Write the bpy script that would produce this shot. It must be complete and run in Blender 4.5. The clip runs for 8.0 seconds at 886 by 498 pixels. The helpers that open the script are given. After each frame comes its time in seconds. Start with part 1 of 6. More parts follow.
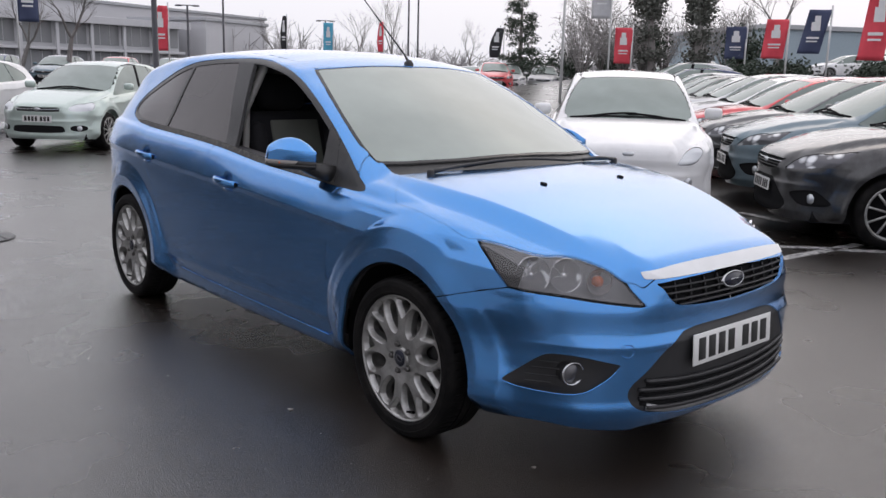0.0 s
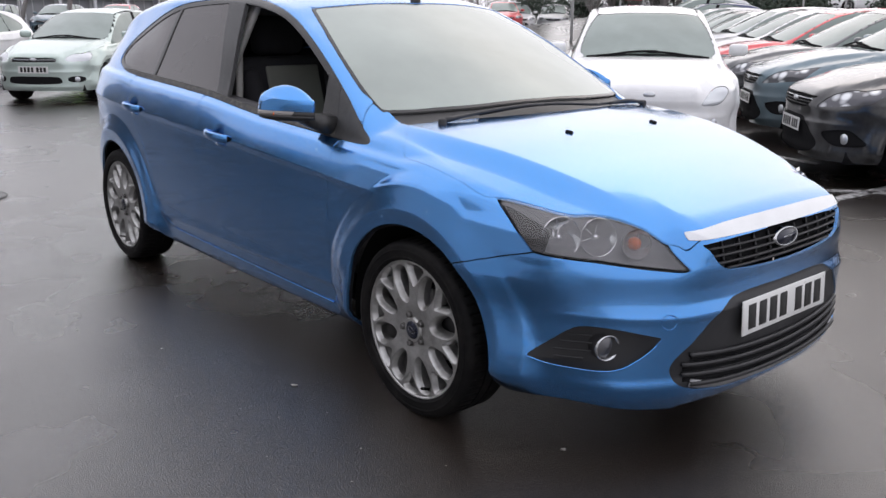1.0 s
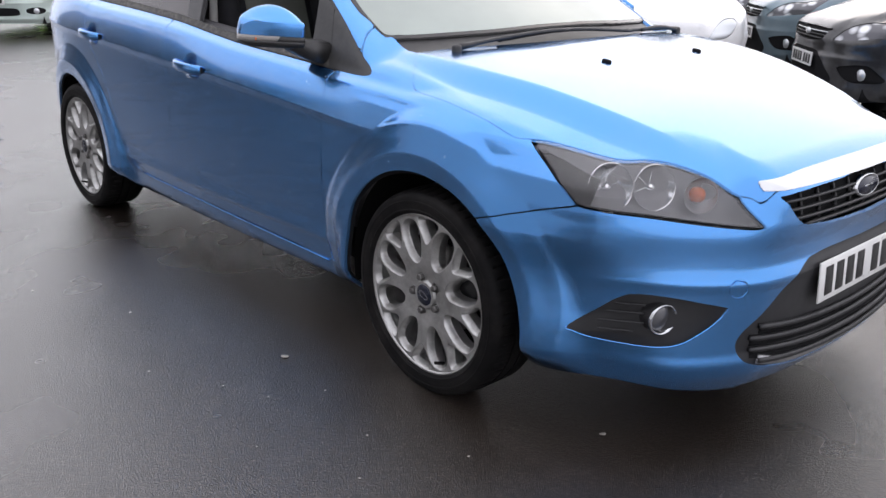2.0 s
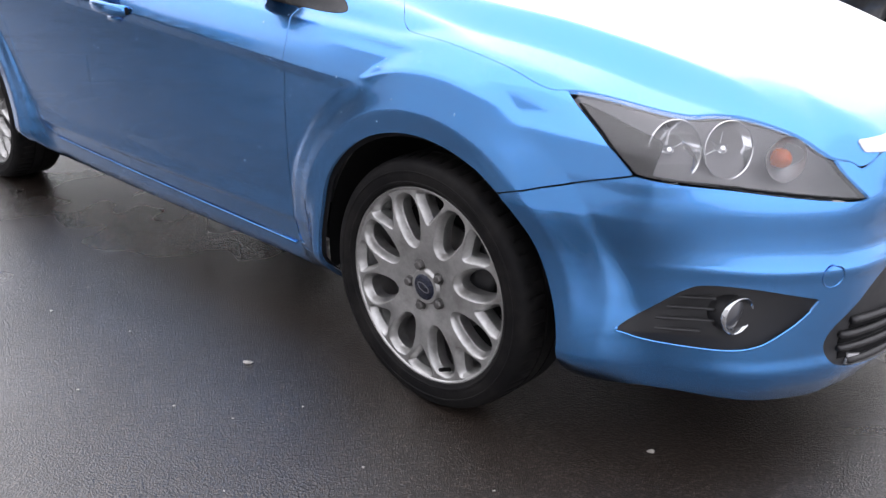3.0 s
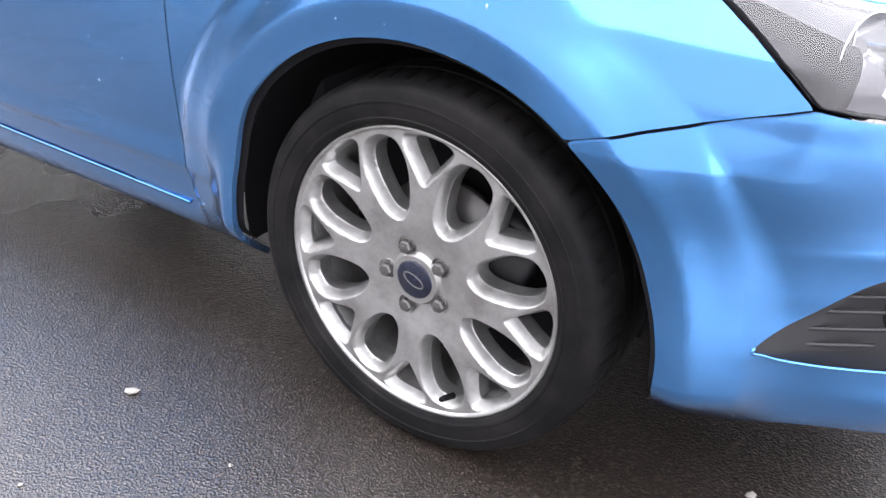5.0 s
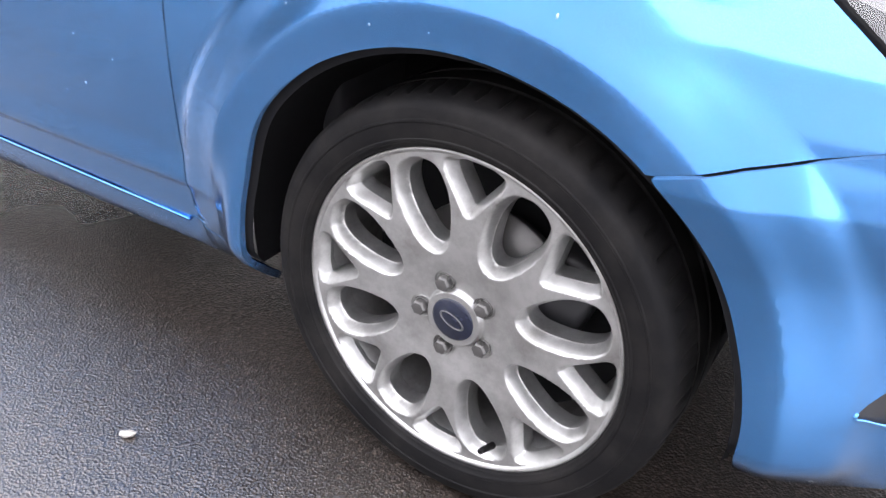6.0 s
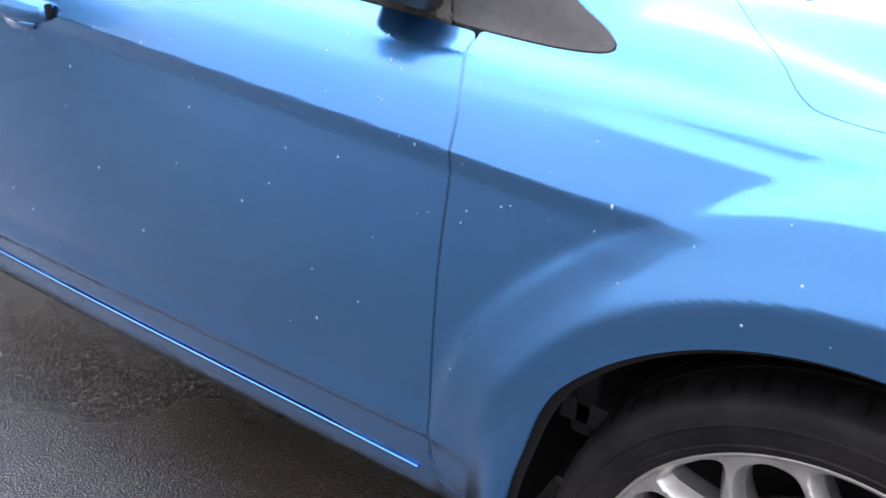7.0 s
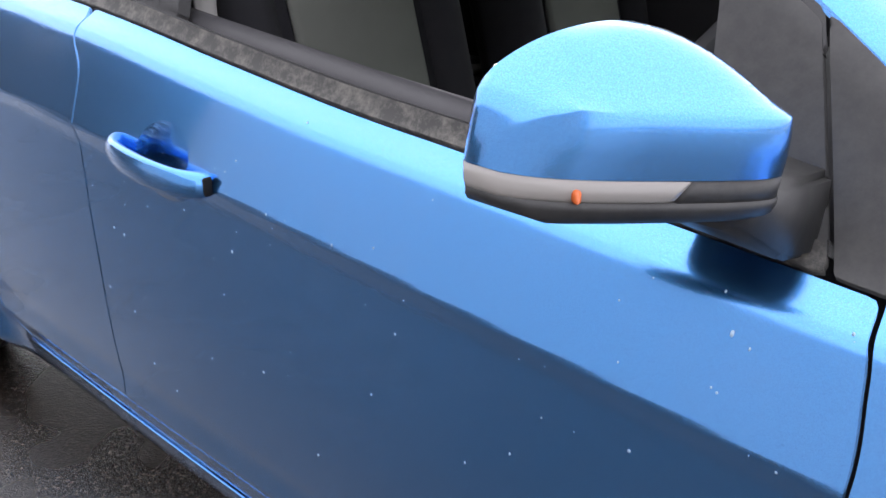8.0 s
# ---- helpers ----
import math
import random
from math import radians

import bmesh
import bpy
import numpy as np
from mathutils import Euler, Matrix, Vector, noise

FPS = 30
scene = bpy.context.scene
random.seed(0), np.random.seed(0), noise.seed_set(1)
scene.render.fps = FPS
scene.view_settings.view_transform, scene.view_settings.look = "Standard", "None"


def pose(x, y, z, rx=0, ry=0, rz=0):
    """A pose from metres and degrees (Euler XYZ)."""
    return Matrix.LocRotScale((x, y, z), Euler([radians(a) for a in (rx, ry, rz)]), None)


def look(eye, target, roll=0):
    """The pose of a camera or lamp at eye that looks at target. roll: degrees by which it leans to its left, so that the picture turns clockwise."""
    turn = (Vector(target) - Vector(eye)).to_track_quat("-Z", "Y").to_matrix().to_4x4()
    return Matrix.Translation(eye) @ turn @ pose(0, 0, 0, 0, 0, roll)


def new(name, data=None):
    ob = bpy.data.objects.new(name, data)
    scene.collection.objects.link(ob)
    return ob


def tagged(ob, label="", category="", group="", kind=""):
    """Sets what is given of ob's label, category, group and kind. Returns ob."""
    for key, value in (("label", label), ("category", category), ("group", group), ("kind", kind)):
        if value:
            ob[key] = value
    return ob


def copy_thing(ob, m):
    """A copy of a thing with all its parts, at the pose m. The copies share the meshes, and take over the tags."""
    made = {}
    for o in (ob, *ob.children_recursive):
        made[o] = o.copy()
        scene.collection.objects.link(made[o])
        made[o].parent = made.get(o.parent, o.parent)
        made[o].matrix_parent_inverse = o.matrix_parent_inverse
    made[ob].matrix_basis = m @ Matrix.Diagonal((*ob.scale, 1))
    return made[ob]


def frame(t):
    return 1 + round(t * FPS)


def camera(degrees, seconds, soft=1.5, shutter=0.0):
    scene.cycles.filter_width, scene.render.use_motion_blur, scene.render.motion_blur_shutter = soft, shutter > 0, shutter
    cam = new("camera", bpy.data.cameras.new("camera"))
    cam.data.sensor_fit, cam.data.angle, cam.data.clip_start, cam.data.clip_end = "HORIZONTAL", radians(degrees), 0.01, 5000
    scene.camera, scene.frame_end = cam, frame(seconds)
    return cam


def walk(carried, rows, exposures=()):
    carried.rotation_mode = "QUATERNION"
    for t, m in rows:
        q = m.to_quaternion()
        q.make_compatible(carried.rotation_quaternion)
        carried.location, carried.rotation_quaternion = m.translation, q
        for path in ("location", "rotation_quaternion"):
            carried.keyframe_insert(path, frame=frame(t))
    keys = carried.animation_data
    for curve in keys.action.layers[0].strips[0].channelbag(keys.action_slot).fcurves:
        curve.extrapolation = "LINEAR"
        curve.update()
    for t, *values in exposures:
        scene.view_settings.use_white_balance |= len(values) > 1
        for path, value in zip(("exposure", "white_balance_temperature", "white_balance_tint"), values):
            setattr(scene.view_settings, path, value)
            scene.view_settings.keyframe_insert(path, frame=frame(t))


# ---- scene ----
cam = camera(54.3, 8.0)
PATH = [
    (0, (2.476, -2.829, 1.385), (1.001, -1.538, 0.986), 1.5),
    (0.5, (2.362, -2.746, 1.371), (0.883, -1.477, 0.925), 0.8),
    (1, (2.202, -2.61, 1.364), (0.734, -1.356, 0.84), 0.3),
    (1.5, (2.019, -2.511, 1.325), (0.573, -1.268, 0.724), 0.6),
    (3, (1.307, -2.206, 1.172), (0.044, -0.851, 0.418), 0.8),
    (3.5, (1.114, -2.096, 1.118), (-0.068, -0.713, 0.288), 1.6),
    (4, (0.871, -1.987, 1.07), (-0.177, -0.547, 0.161), 2.7),
    (4.5, (0.732, -1.901, 1.023), (-0.243, -0.428, 0.085), 2.6),
    (6, (0.469, -1.699, 0.994), (-0.404, -0.222, -0.034), 3.7),
    (6.5, (0.326, -1.711, 1.048), (-0.617, -0.204, 0.131), 3.9),
    (7, (0.042, -1.674, 1.108), (-0.963, -0.169, 0.257), 3.2),
    (7.5, (-0.16, -1.573, 1.161), (-1.271, -0.147, 0.303), 1.7),
    (8, (-0.38, -1.449, 1.21), (-1.569, -0.078, 0.37), 0.6),
]
walk(cam, [(t, look(eye, target, roll)) for t, eye, target, roll in PATH],
     exposures=[(0, -0.1), (0.5, 0.05), (1, 0.2), (1.5, 0.35), (3, 1.05), (3.5, 1.42), (4, 1.82), (4.5, 2.08), (6, 2.32), (6.5, 2.22), (7, 1.78), (7.5, 1.40), (8, 1.27)])

# ---- light: bright overcast sky, lighter overhead than at the horizon, and a weak, very soft sun ----
world = bpy.data.worlds.new("overcast_sky")
scene.world = world
world.use_nodes = True
wn = world.node_tree
wn.nodes.clear()
w_out = wn.nodes.new("ShaderNodeOutputWorld")
w_bg = wn.nodes.new("ShaderNodeBackground")
w_sky = wn.nodes.new("ShaderNodeTexSky")
w_sky.sky_type = "NISHITA"
w_sky.sun_disc = False
w_sky.sun_elevation = radians(38)
w_sky.sun_rotation = radians(-27)
w_sky.dust_density = 6.0
w_mix = wn.nodes.new("ShaderNodeMix")
w_mix.data_type = "RGBA"
w_mix.inputs[0].default_value = 0.88
w_at = wn.nodes.new("ShaderNodeTexCoord")
w_xyz = wn.nodes.new("ShaderNodeSeparateXYZ")
wn.links.new(w_at.outputs["Generated"], w_xyz.inputs[0])
w_cloud = wn.nodes.new("ShaderNodeMix")
w_cloud.data_type = "RGBA"
w_cloud.inputs[6].default_value = (10.6, 10.5, 11.4, 1)
w_cloud.inputs[7].default_value = (12.4, 12.2, 13.5, 1)
wn.links.new(w_xyz.outputs[2], w_cloud.inputs[0])
wn.links.new(w_cloud.outputs[2], w_mix.inputs[7])
wn.links.new(w_sky.outputs[0], w_mix.inputs[6])
wn.links.new(w_mix.outputs[2], w_bg.inputs[0])
w_bg.inputs[1].default_value = 0.1
wn.links.new(w_bg.outputs[0], w_out.inputs[0])

sun_data = bpy.data.lights.new("sun", "SUN")
sun_data.energy = 0.5
sun_data.angle = radians(120)
sun_data.color = (1.0, 0.97, 0.93)
sun = new("sun", sun_data)
sun.matrix_world = look((-3, 6, 8), (0, 0, 0))

# ---- materials ----
class Nodes:
    """A short way to write node materials."""

    def __init__(self, name, **inputs):
        self.mat = bpy.data.materials.new(name)
        self.mat.use_nodes = True
        self.tree = self.mat.node_tree
        self.bsdf = self.tree.nodes["Principled BSDF"]
        self.set(**inputs)

    def set(self, **inputs):
        for key, value in inputs.items():
            socket = self.bsdf.inputs[key.replace("_", " ")]
            if isinstance(value, bpy.types.NodeSocket):
                self.tree.links.new(value, socket)
            elif isinstance(value, tuple) and len(value) == 3:
                socket.default_value = (*value, 1)
            else:
                socket.default_value = value
        return self

    def node(self, kind, **inputs):
        n = self.tree.nodes.new(kind)
        for key, value in inputs.items():
            socket = n.inputs[int(key[1:])] if key[0] == "i" and key[1:].isdigit() else n.inputs[key.replace("_", " ")]
            if isinstance(value, bpy.types.NodeSocket):
                self.tree.links.new(value, socket)
            else:
                socket.default_value = value
        return n

    def place(self):
        return self.node("ShaderNodeTexCoord").outputs["Object"]

    def noise(self, scale, detail=4.0, rough=0.55, at=None, out=0):
        n = self.node("ShaderNodeTexNoise", Vector=at or self.place(), Scale=scale, Detail=detail, Roughness=rough)
        return n.outputs[out]

    def ramp(self, fac, *stops):
        n = self.node("ShaderNodeValToRGB", Fac=fac)
        el = n.color_ramp.elements
        while len(el) < len(stops):
            el.new(0.5)
        for e, (at, c) in zip(el, stops):
            e.position, e.color = at, ((c, c, c, 1) if isinstance(c, (int, float)) else (*c, 1))
        return n.outputs[0]

    def mix(self, fac, a, b):
        n = self.node("ShaderNodeMix")
        n.data_type = "RGBA"
        for i, v in ((0, fac), (6, a), (7, b)):
            if isinstance(v, bpy.types.NodeSocket):
                self.tree.links.new(v, n.inputs[i])
            else:
                n.inputs[i].default_value = (*v, 1) if isinstance(v, tuple) else v
        return n.outputs[2]

    def math(self, op, a, b=0.0):
        n = self.node("ShaderNodeMath", i0=a, i1=b)
        n.operation = op
        return n.outputs[0]

    def bump(self, height, strength=0.3, distance=0.01):
        b = self.node("ShaderNodeBump", Height=height, Strength=strength, Distance=distance)
        self.tree.links.new(b.outputs[0], self.bsdf.inputs["Normal"])
        return self


def plain(name, color, rough=0.5, metal=0.0, **more):
    m = Nodes(name, Base_Color=color, Roughness=rough, Metallic=metal, **more)
    g = m.noise(35.0, 3.0)
    m.set(Roughness=m.math("ADD", m.math("MULTIPLY", g, 0.16), rough - 0.08))
    m.set(Base_Color=m.mix(m.ramp(m.noise(7.0, 5.0), (0.35, 0.0), (0.75, 0.35)), color, tuple(c * 0.72 for c in color)))
    return m.mat


def car_paint(name, color, flake=0.5, dirt=0.10, rough=0.33):
    """Metallic paint under clear lacquer, with a film of road dirt and dried drops."""
    m = Nodes(name, Roughness=rough, Coat_Weight=1.0, Coat_Roughness=0.035, Coat_IOR=1.5)
    at = m.place()
    fine = m.noise(900.0, 2.0, at=at)
    film = m.ramp(m.noise(5.0, 6.0, 0.65, at=at), (0.42, 0.0), (0.8, 1.0))
    light = tuple(min(c * 1.25 + 0.01, 1) for c in color)
    base = m.mix(m.ramp(fine, (0.35, 0.0), (0.65, 1.0)), color, light)
    dusty = m.mix(m.math("MULTIPLY", film, dirt), base, (0.30, 0.31, 0.32))
    m.set(Base_Color=dusty, Metallic=flake)
    m.set(Coat_Roughness=m.math("ADD", m.math("MULTIPLY", film, 0.08), 0.03))
    # beads of rain standing on the lacquer
    bead = m.ramp(m.node("ShaderNodeTexVoronoi", Vector=at, Scale=240.0).outputs["Distance"], (0.0, 1.0), (0.34, 0.0))
    wet = m.ramp(m.noise(4.0, 3.0, at=at), (0.40, 0.0), (0.62, 1.0))
    bump = m.node("ShaderNodeBump", Height=m.math("MULTIPLY", bead, wet), Strength=0.35, Distance=0.0012)
    m.set(Coat_Normal=bump.outputs[0])
    return m.mat


blue_paint = car_paint("blue_metallic_paint", (0.052, 0.224, 0.535), 0.97, 0.06, 0.21)
rubber = Nodes("tyre_rubber", Base_Color=(0.022, 0.022, 0.024), Roughness=0.60, Specular_IOR_Level=0.10)
rubber.set(Base_Color=rubber.mix(rubber.ramp(rubber.noise(9.0, 6.0, 0.7), (0.42, 0.0), (0.75, 1.0)), (0.0070, 0.0068, 0.0072), (0.021, 0.0195, 0.0185)))
rubber.bump(rubber.noise(160.0, 3.0), 0.25, 0.002)
rubber = rubber.mat
black_plastic = plain("black_textured_plastic", (0.022, 0.022, 0.024), 0.5)
# for real black parts, and for shade painted into gaps
gap_black = plain("matt_black_parts_and_gap_shade", (0.012, 0.012, 0.013), 0.9, Specular_IOR_Level=0.12)


def wet_asphalt():
    m = Nodes("wet_asphalt", Specular_IOR_Level=0.5, Coat_IOR=1.48)
    at = m.place()
    stones = m.node("ShaderNodeTexVoronoi", Vector=at, Scale=230.0)
    grit = m.noise(520.0, 3.0, at=at)
    big = m.noise(0.45, 2.0, 0.45, at=at)
    mid = m.noise(2.2, 2.5, 0.5, at=at)
    chips = m.ramp(stones.outputs["Color"], (0.62, 0.0), (0.95, 1.0))
    base = m.mix(m.ramp(big, (0.35, 0.0), (0.7, 1.0)), (0.0080, 0.0056, 0.0042), (0.0150, 0.0108, 0.0082))
    base = m.mix(m.math("MULTIPLY", chips, 0.40), base, (0.17, 0.135, 0.112))
    wet = m.ramp(m.math("ADD", m.math("MULTIPLY", big, 0.6), m.math("MULTIPLY", mid, 0.4)), (0.34, 0.15), (0.68, 0.27))
    m.set(Base_Color=base, Roughness=m.math("ADD", wet, 0.08))
    m.set(Coat_Weight=m.ramp(mid, (0.35, 1.0), (0.65, 0.85)), Coat_Roughness=m.math("ADD", m.math("MULTIPLY", wet, 0.6), 0.07))
    h = m.math("ADD", m.math("MULTIPLY", stones.outputs["Distance"], 0.9), m.math("MULTIPLY", grit, 0.5))
    film = m.node("ShaderNodeBump", Height=h, Strength=0.38, Distance=0.0030)
    m.set(Coat_Normal=film.outputs[0])
    return m.bump(h, 0.5, 0.004).mat


asphalt = wet_asphalt()

# ---- the shape of a hatchback: plan outline, side section and top profile ----
def spline(knots, values):
    """A smooth monotone-friendly cubic through knots, as a function of an array."""
    k, v = np.array(knots, float), np.array(values, float)
    h, d = np.diff(k), np.diff(v) / np.diff(k)
    m = np.empty_like(v)
    m[0], m[-1] = d[0], d[-1]
    m[1:-1] = np.where(d[:-1] * d[1:] > 0, 2 * d[:-1] * d[1:] / np.where(d[:-1] * d[1:] > 0, d[:-1] + d[1:], 1), 0)

    def f(x):
        x = np.clip(np.asarray(x, float), k[0], k[-1])
        i = np.clip(np.searchsorted(k, x) - 1, 0, len(h) - 1)
        t = (x - k[i]) / h[i]
        return (v[i] * (1 + 2 * t) * (1 - t) ** 2 + m[i] * h[i] * t * (1 - t) ** 2
                + v[i + 1] * t * t * (3 - 2 * t) + m[i + 1] * h[i] * t * t * (t - 1))
    return f


def rounded(points, closed=True, steps=8, tension=0.5):
    """A Catmull-Rom curve through points; a point given twice stays a sharp corner."""
    p = [np.array(q, float) for q in points]
    n, out = len(p), []
    for i in range(n if closed else n - 1):
        if closed:
            a, b, c, d = p[i - 1], p[i], p[(i + 1) % n], p[(i + 2) % n]
        else:
            a, b, c, d = p[max(i - 1, 0)], p[i], p[i + 1], p[min(i + 2, n - 1)]
        if np.allclose(b, c):
            continue
        for j in range(steps):
            t = j / steps
            out.append(b + tension * t * ((c - a) + t * (2 * a - 5 * b + 4 * c - d + t * (3 * b - a - 3 * c + d)))
                       if tension == 0.5 else b + (c - b) * t)
    if not closed:
        out.append(p[-1])
    return np.array(out)


def smooth_max(a, b, k):
    h = np.clip(0.5 + 0.5 * (a - b) / k, 0, 1)
    return b + (a - b) * h + k * h * (1 - h)


def step(x, a, b):
    t = np.clip((x - a) / (b - a), 0, 1)
    return t * t * (3 - 2 * t)


def inside(poly, x, z):
    """Signed distance to a closed outline, positive inside."""
    x, z = np.asarray(x, float), np.asarray(z, float)
    best, odd = np.full(x.shape, 1e9), np.zeros(x.shape, bool)
    for (ax, az), (bx, bz) in zip(poly, np.roll(poly, -1, 0)):
        ex, ez = bx - ax, bz - az
        t = np.clip(((x - ax) * ex + (z - az) * ez) / (ex * ex + ez * ez + 1e-12), 0, 1)
        best = np.minimum(best, (x - ax - t * ex) ** 2 + (z - az - t * ez) ** 2)
        if ez:
            odd ^= ((az > z) != (bz > z)) & (x < ax + (z - az) * ex / ez)
    return np.where(odd, 1, -1) * np.sqrt(best)


# half of the plan outline at the shoulder, from the middle of the nose to the middle of the tail
PLAN = rounded([(0.888, 0), (0.882, 0.2), (0.862, 0.38), (0.826, 0.50), (0.745, 0.615), (0.64, 0.715), (0.52, 0.805), (0.38, 0.86),
                (0.22, 0.883), (0.0, 0.889), (-0.48, 0.893), (-1.3, 0.905), (-2.0, 0.905), (-2.64, 0.893), (-3.0, 0.845),
                (-3.22, 0.755), (-3.35, 0.64), (-3.42, 0.44), (-3.45, 0.2), (-3.455, 0)], closed=False, steps=14)
_run = np.r_[0, np.cumsum(np.hypot(*np.diff(PLAN, axis=0).T))]
PLAN = np.stack([np.interp(np.linspace(0, _run[-1], 400), _run, PLAN[:, i]) for i in (0, 1)], 1)
PLAN_S = np.r_[0, np.cumsum(np.hypot(*np.diff(PLAN, axis=0).T))]


def plan_at(s):
    """Point and inward normal of the plan outline at the arc length s."""
    x, y = np.interp(s, PLAN_S, PLAN[:, 0]), np.interp(s, PLAN_S, PLAN[:, 1])
    e = 0.012
    tx = np.interp(s + e, PLAN_S, PLAN[:, 0]) - np.interp(s - e, PLAN_S, PLAN[:, 0])
    ty = np.interp(s + e, PLAN_S, PLAN[:, 1]) - np.interp(s - e, PLAN_S, PLAN[:, 1])
    ty = np.where(s < 0.004, 1.0, ty)
    tx = np.where(s < 0.004, 0.0, tx)
    n = np.hypot(tx, ty)
    return x, y, -ty / n, tx / n


def arc_of(x):
    """Arc length of the plan outline where it passes x on the flank."""
    i = np.argsort(PLAN[:, 0])
    return np.interp(x, PLAN[i, 0], PLAN_S[i])


# depth inside the plan outline, tabled on a fine grid
GX, GY = np.linspace(-3.56, 0.98, 455), np.linspace(0, 0.98, 99)
GRID_D = inside(np.vstack([PLAN, PLAN[::-1] * (1, -1)]), *np.meshgrid(GX, GY, indexing="ij"))


def nearest_arc(x, y):
    i = np.hypot(x[..., None] - PLAN[:, 0], y[..., None] - PLAN[:, 1]).argmin(-1)
    s = PLAN_S[i]
    px, py, nx, ny = plan_at(s)
    return np.clip(s + (x - px) * ny - (y - py) * nx, 0, PLAN_S[-1])


GRID_S = np.stack([nearest_arc(np.full(len(GY), gx), GY) for gx in GX])


def table(g, x, y):
    fx = np.clip((x - GX[0]) / (GX[1] - GX[0]), 0, len(GX) - 1.001)
    fy = np.clip((np.abs(y) - GY[0]) / (GY[1] - GY[0]), 0, len(GY) - 1.001)
    i, j = fx.astype(int), fy.astype(int)
    a, b = fx - i, fy - j
    return g[i, j] * (1 - a) * (1 - b) + g[i + 1, j] * a * (1 - b) + g[i, j + 1] * (1 - a) * b + g[i + 1, j + 1] * a * b


def crease(x):
    return np.where(x > -1.24, 0.7555 - 0.0665 * x, 0.838 - 0.045 * (x + 1.24))


belt = spline([-3.2, -2.6, -2.4, -1.96, -1.57, -1.3, -1.09, -0.92, -0.5, -0.33, 0.2],
              [1.08, 1.058, 1.042, 1.021, 0.998, 0.970, 0.949, 0.938, 0.911, 0.902, 0.87])


# inset of the flank below and above the shoulder crease
low_section = spline([0.10, 0.16, 0.205, 0.235, 0.262, 0.30, 0.335, 0.355, 0.40, 0.44, 0.55, 0.64, 0.70, 0.735],
                     [0.22, 0.135, 0.090, 0.076, 0.068, 0.057, 0.047, 0.038, 0.036, 0.030, 0.018, 0.013, 0.0115, 0.011])
high_section = spline([-0.055, -0.03, -0.008, 0.0, 0.010, 0.04, 0.08, 0.097, 0.104, 0.122, 0.16, 0.40, 0.60, 0.8],
                      [0.0110, 0.0105, 0.0055, 0.0035, 0.007, 0.020, 0.0395, 0.0490, 0.0560, 0.087, 0.108, 0.205, 0.298, 0.42])
nose_section = spline([0.10, 0.15, 0.18, 0.21, 0.25, 0.28, 0.31, 0.40, 0.47, 0.497, 0.510, 0.54, 0.57, 0.61, 0.635, 0.66, 0.70, 0.74, 0.80, 0.86, 0.92, 1.2],
                      [0.16, 0.085, 0.050, 0.030, 0.012, 0.008, 0.014, 0.010, 0.006, 0.002, 0.006, 0.017, 0.018, 0.013, 0.011, 0.014, 0.022, 0.038, 0.085, 0.16, 0.25, 0.9])
lamp_section = spline([0.10, 0.15, 0.18, 0.21, 0.25, 0.28, 0.31, 0.40, 0.47, 0.497, 0.510, 0.54, 0.57, 0.61, 0.635, 0.66, 0.70, 0.74, 0.80, 0.86, 0.92, 1.2],
                      [0.16, 0.085, 0.050, 0.030, 0.010, 0.004, 0.008, 0.006, 0.004, 0.002, 0.007, 0.015, 0.018, 0.0200, 0.026, 0.040, 0.063, 0.093, 0.155, 0.23, 0.34, 0.9])
tail_section = spline([0.10, 0.20, 0.30, 0.50, 0.62, 0.72, 0.9, 1.0, 1.2, 1.45],
                      [0.2, 0.09, 0.03, 0.0, 0.012, 0.05, 0.06, 0.09, 0.2, 0.5])

top_line = spline([-3.5, -3.3, -3.15, -2.95, -2.7, -2.3, -1.9, -1.5, -1.2, -1.02, -0.85, -0.6, -0.35, -0.17, -0.08, 0.1, 1.2],
                  [0.95, 1.07, 1.19, 1.365, 1.437, 1.485, 1.498, 1.487, 1.455, 1.412, 1.338, 1.222, 1.092, 0.994, 0.94, 0.82, 0.1])
bonnet_line = spline([-1.2, -0.3, -0.1, 0.13, 0.4, 0.6, 0.74, 0.80, 0.84, 0.88],
                     [1.05, 1.003, 0.988, 0.960, 0.900, 0.845, 0.802, 0.780, 0.754, 0.70])
bonnet_shoulder = spline([-0.4, -0.2, 0.0, 0.25, 0.42, 0.6, 0.75, 0.9], [0.705, 0.70, 0.69, 0.643, 0.600, 0.545, 0.495, 0.45])
ARCHES = ((-0.006, 0.306, 0.384), (-2.640, 0.306, 0.384))


def top_of(x, y):
    a = np.abs(y)
    cab = top_line(x + 0.165 * (a / 0.62) ** 2 * step(x, -1.9, -1.0)) - 0.040 * (a / 0.58) ** 2.4 * step(x, -0.9, -1.4)
    c = bonnet_shoulder(x)
    drop = (0.022 + 0.026 * step(x, -0.3, 0.05)) * (1 - 0.5 * step(x, 0.4, 0.7))
    hood = bonnet_line(x) - 0.020 * (a / 0.6) ** 2 - drop * step(a, c - 0.045, c + 0.045) - 0.02 * step(x, 0.3, 0.7) * (a / 0.6) ** 2 - 0.14 * np.clip(a - c - 0.03, 0, 1) * step(x, -0.25, 0.25)
    return smooth_max(cab, hood, 0.012)


flare_section = spline([0.34, 0.385, 0.412, 0.426, 0.432, 0.438, 0.47, 0.505, 0.515, 0.53, 0.56, 0.62], [-0.004, -0.0070, -0.0100, -0.0116, -0.0118, -0.0106, -0.0012, 0.0082, 0.0125, 0.025, 0.052, 0.09])


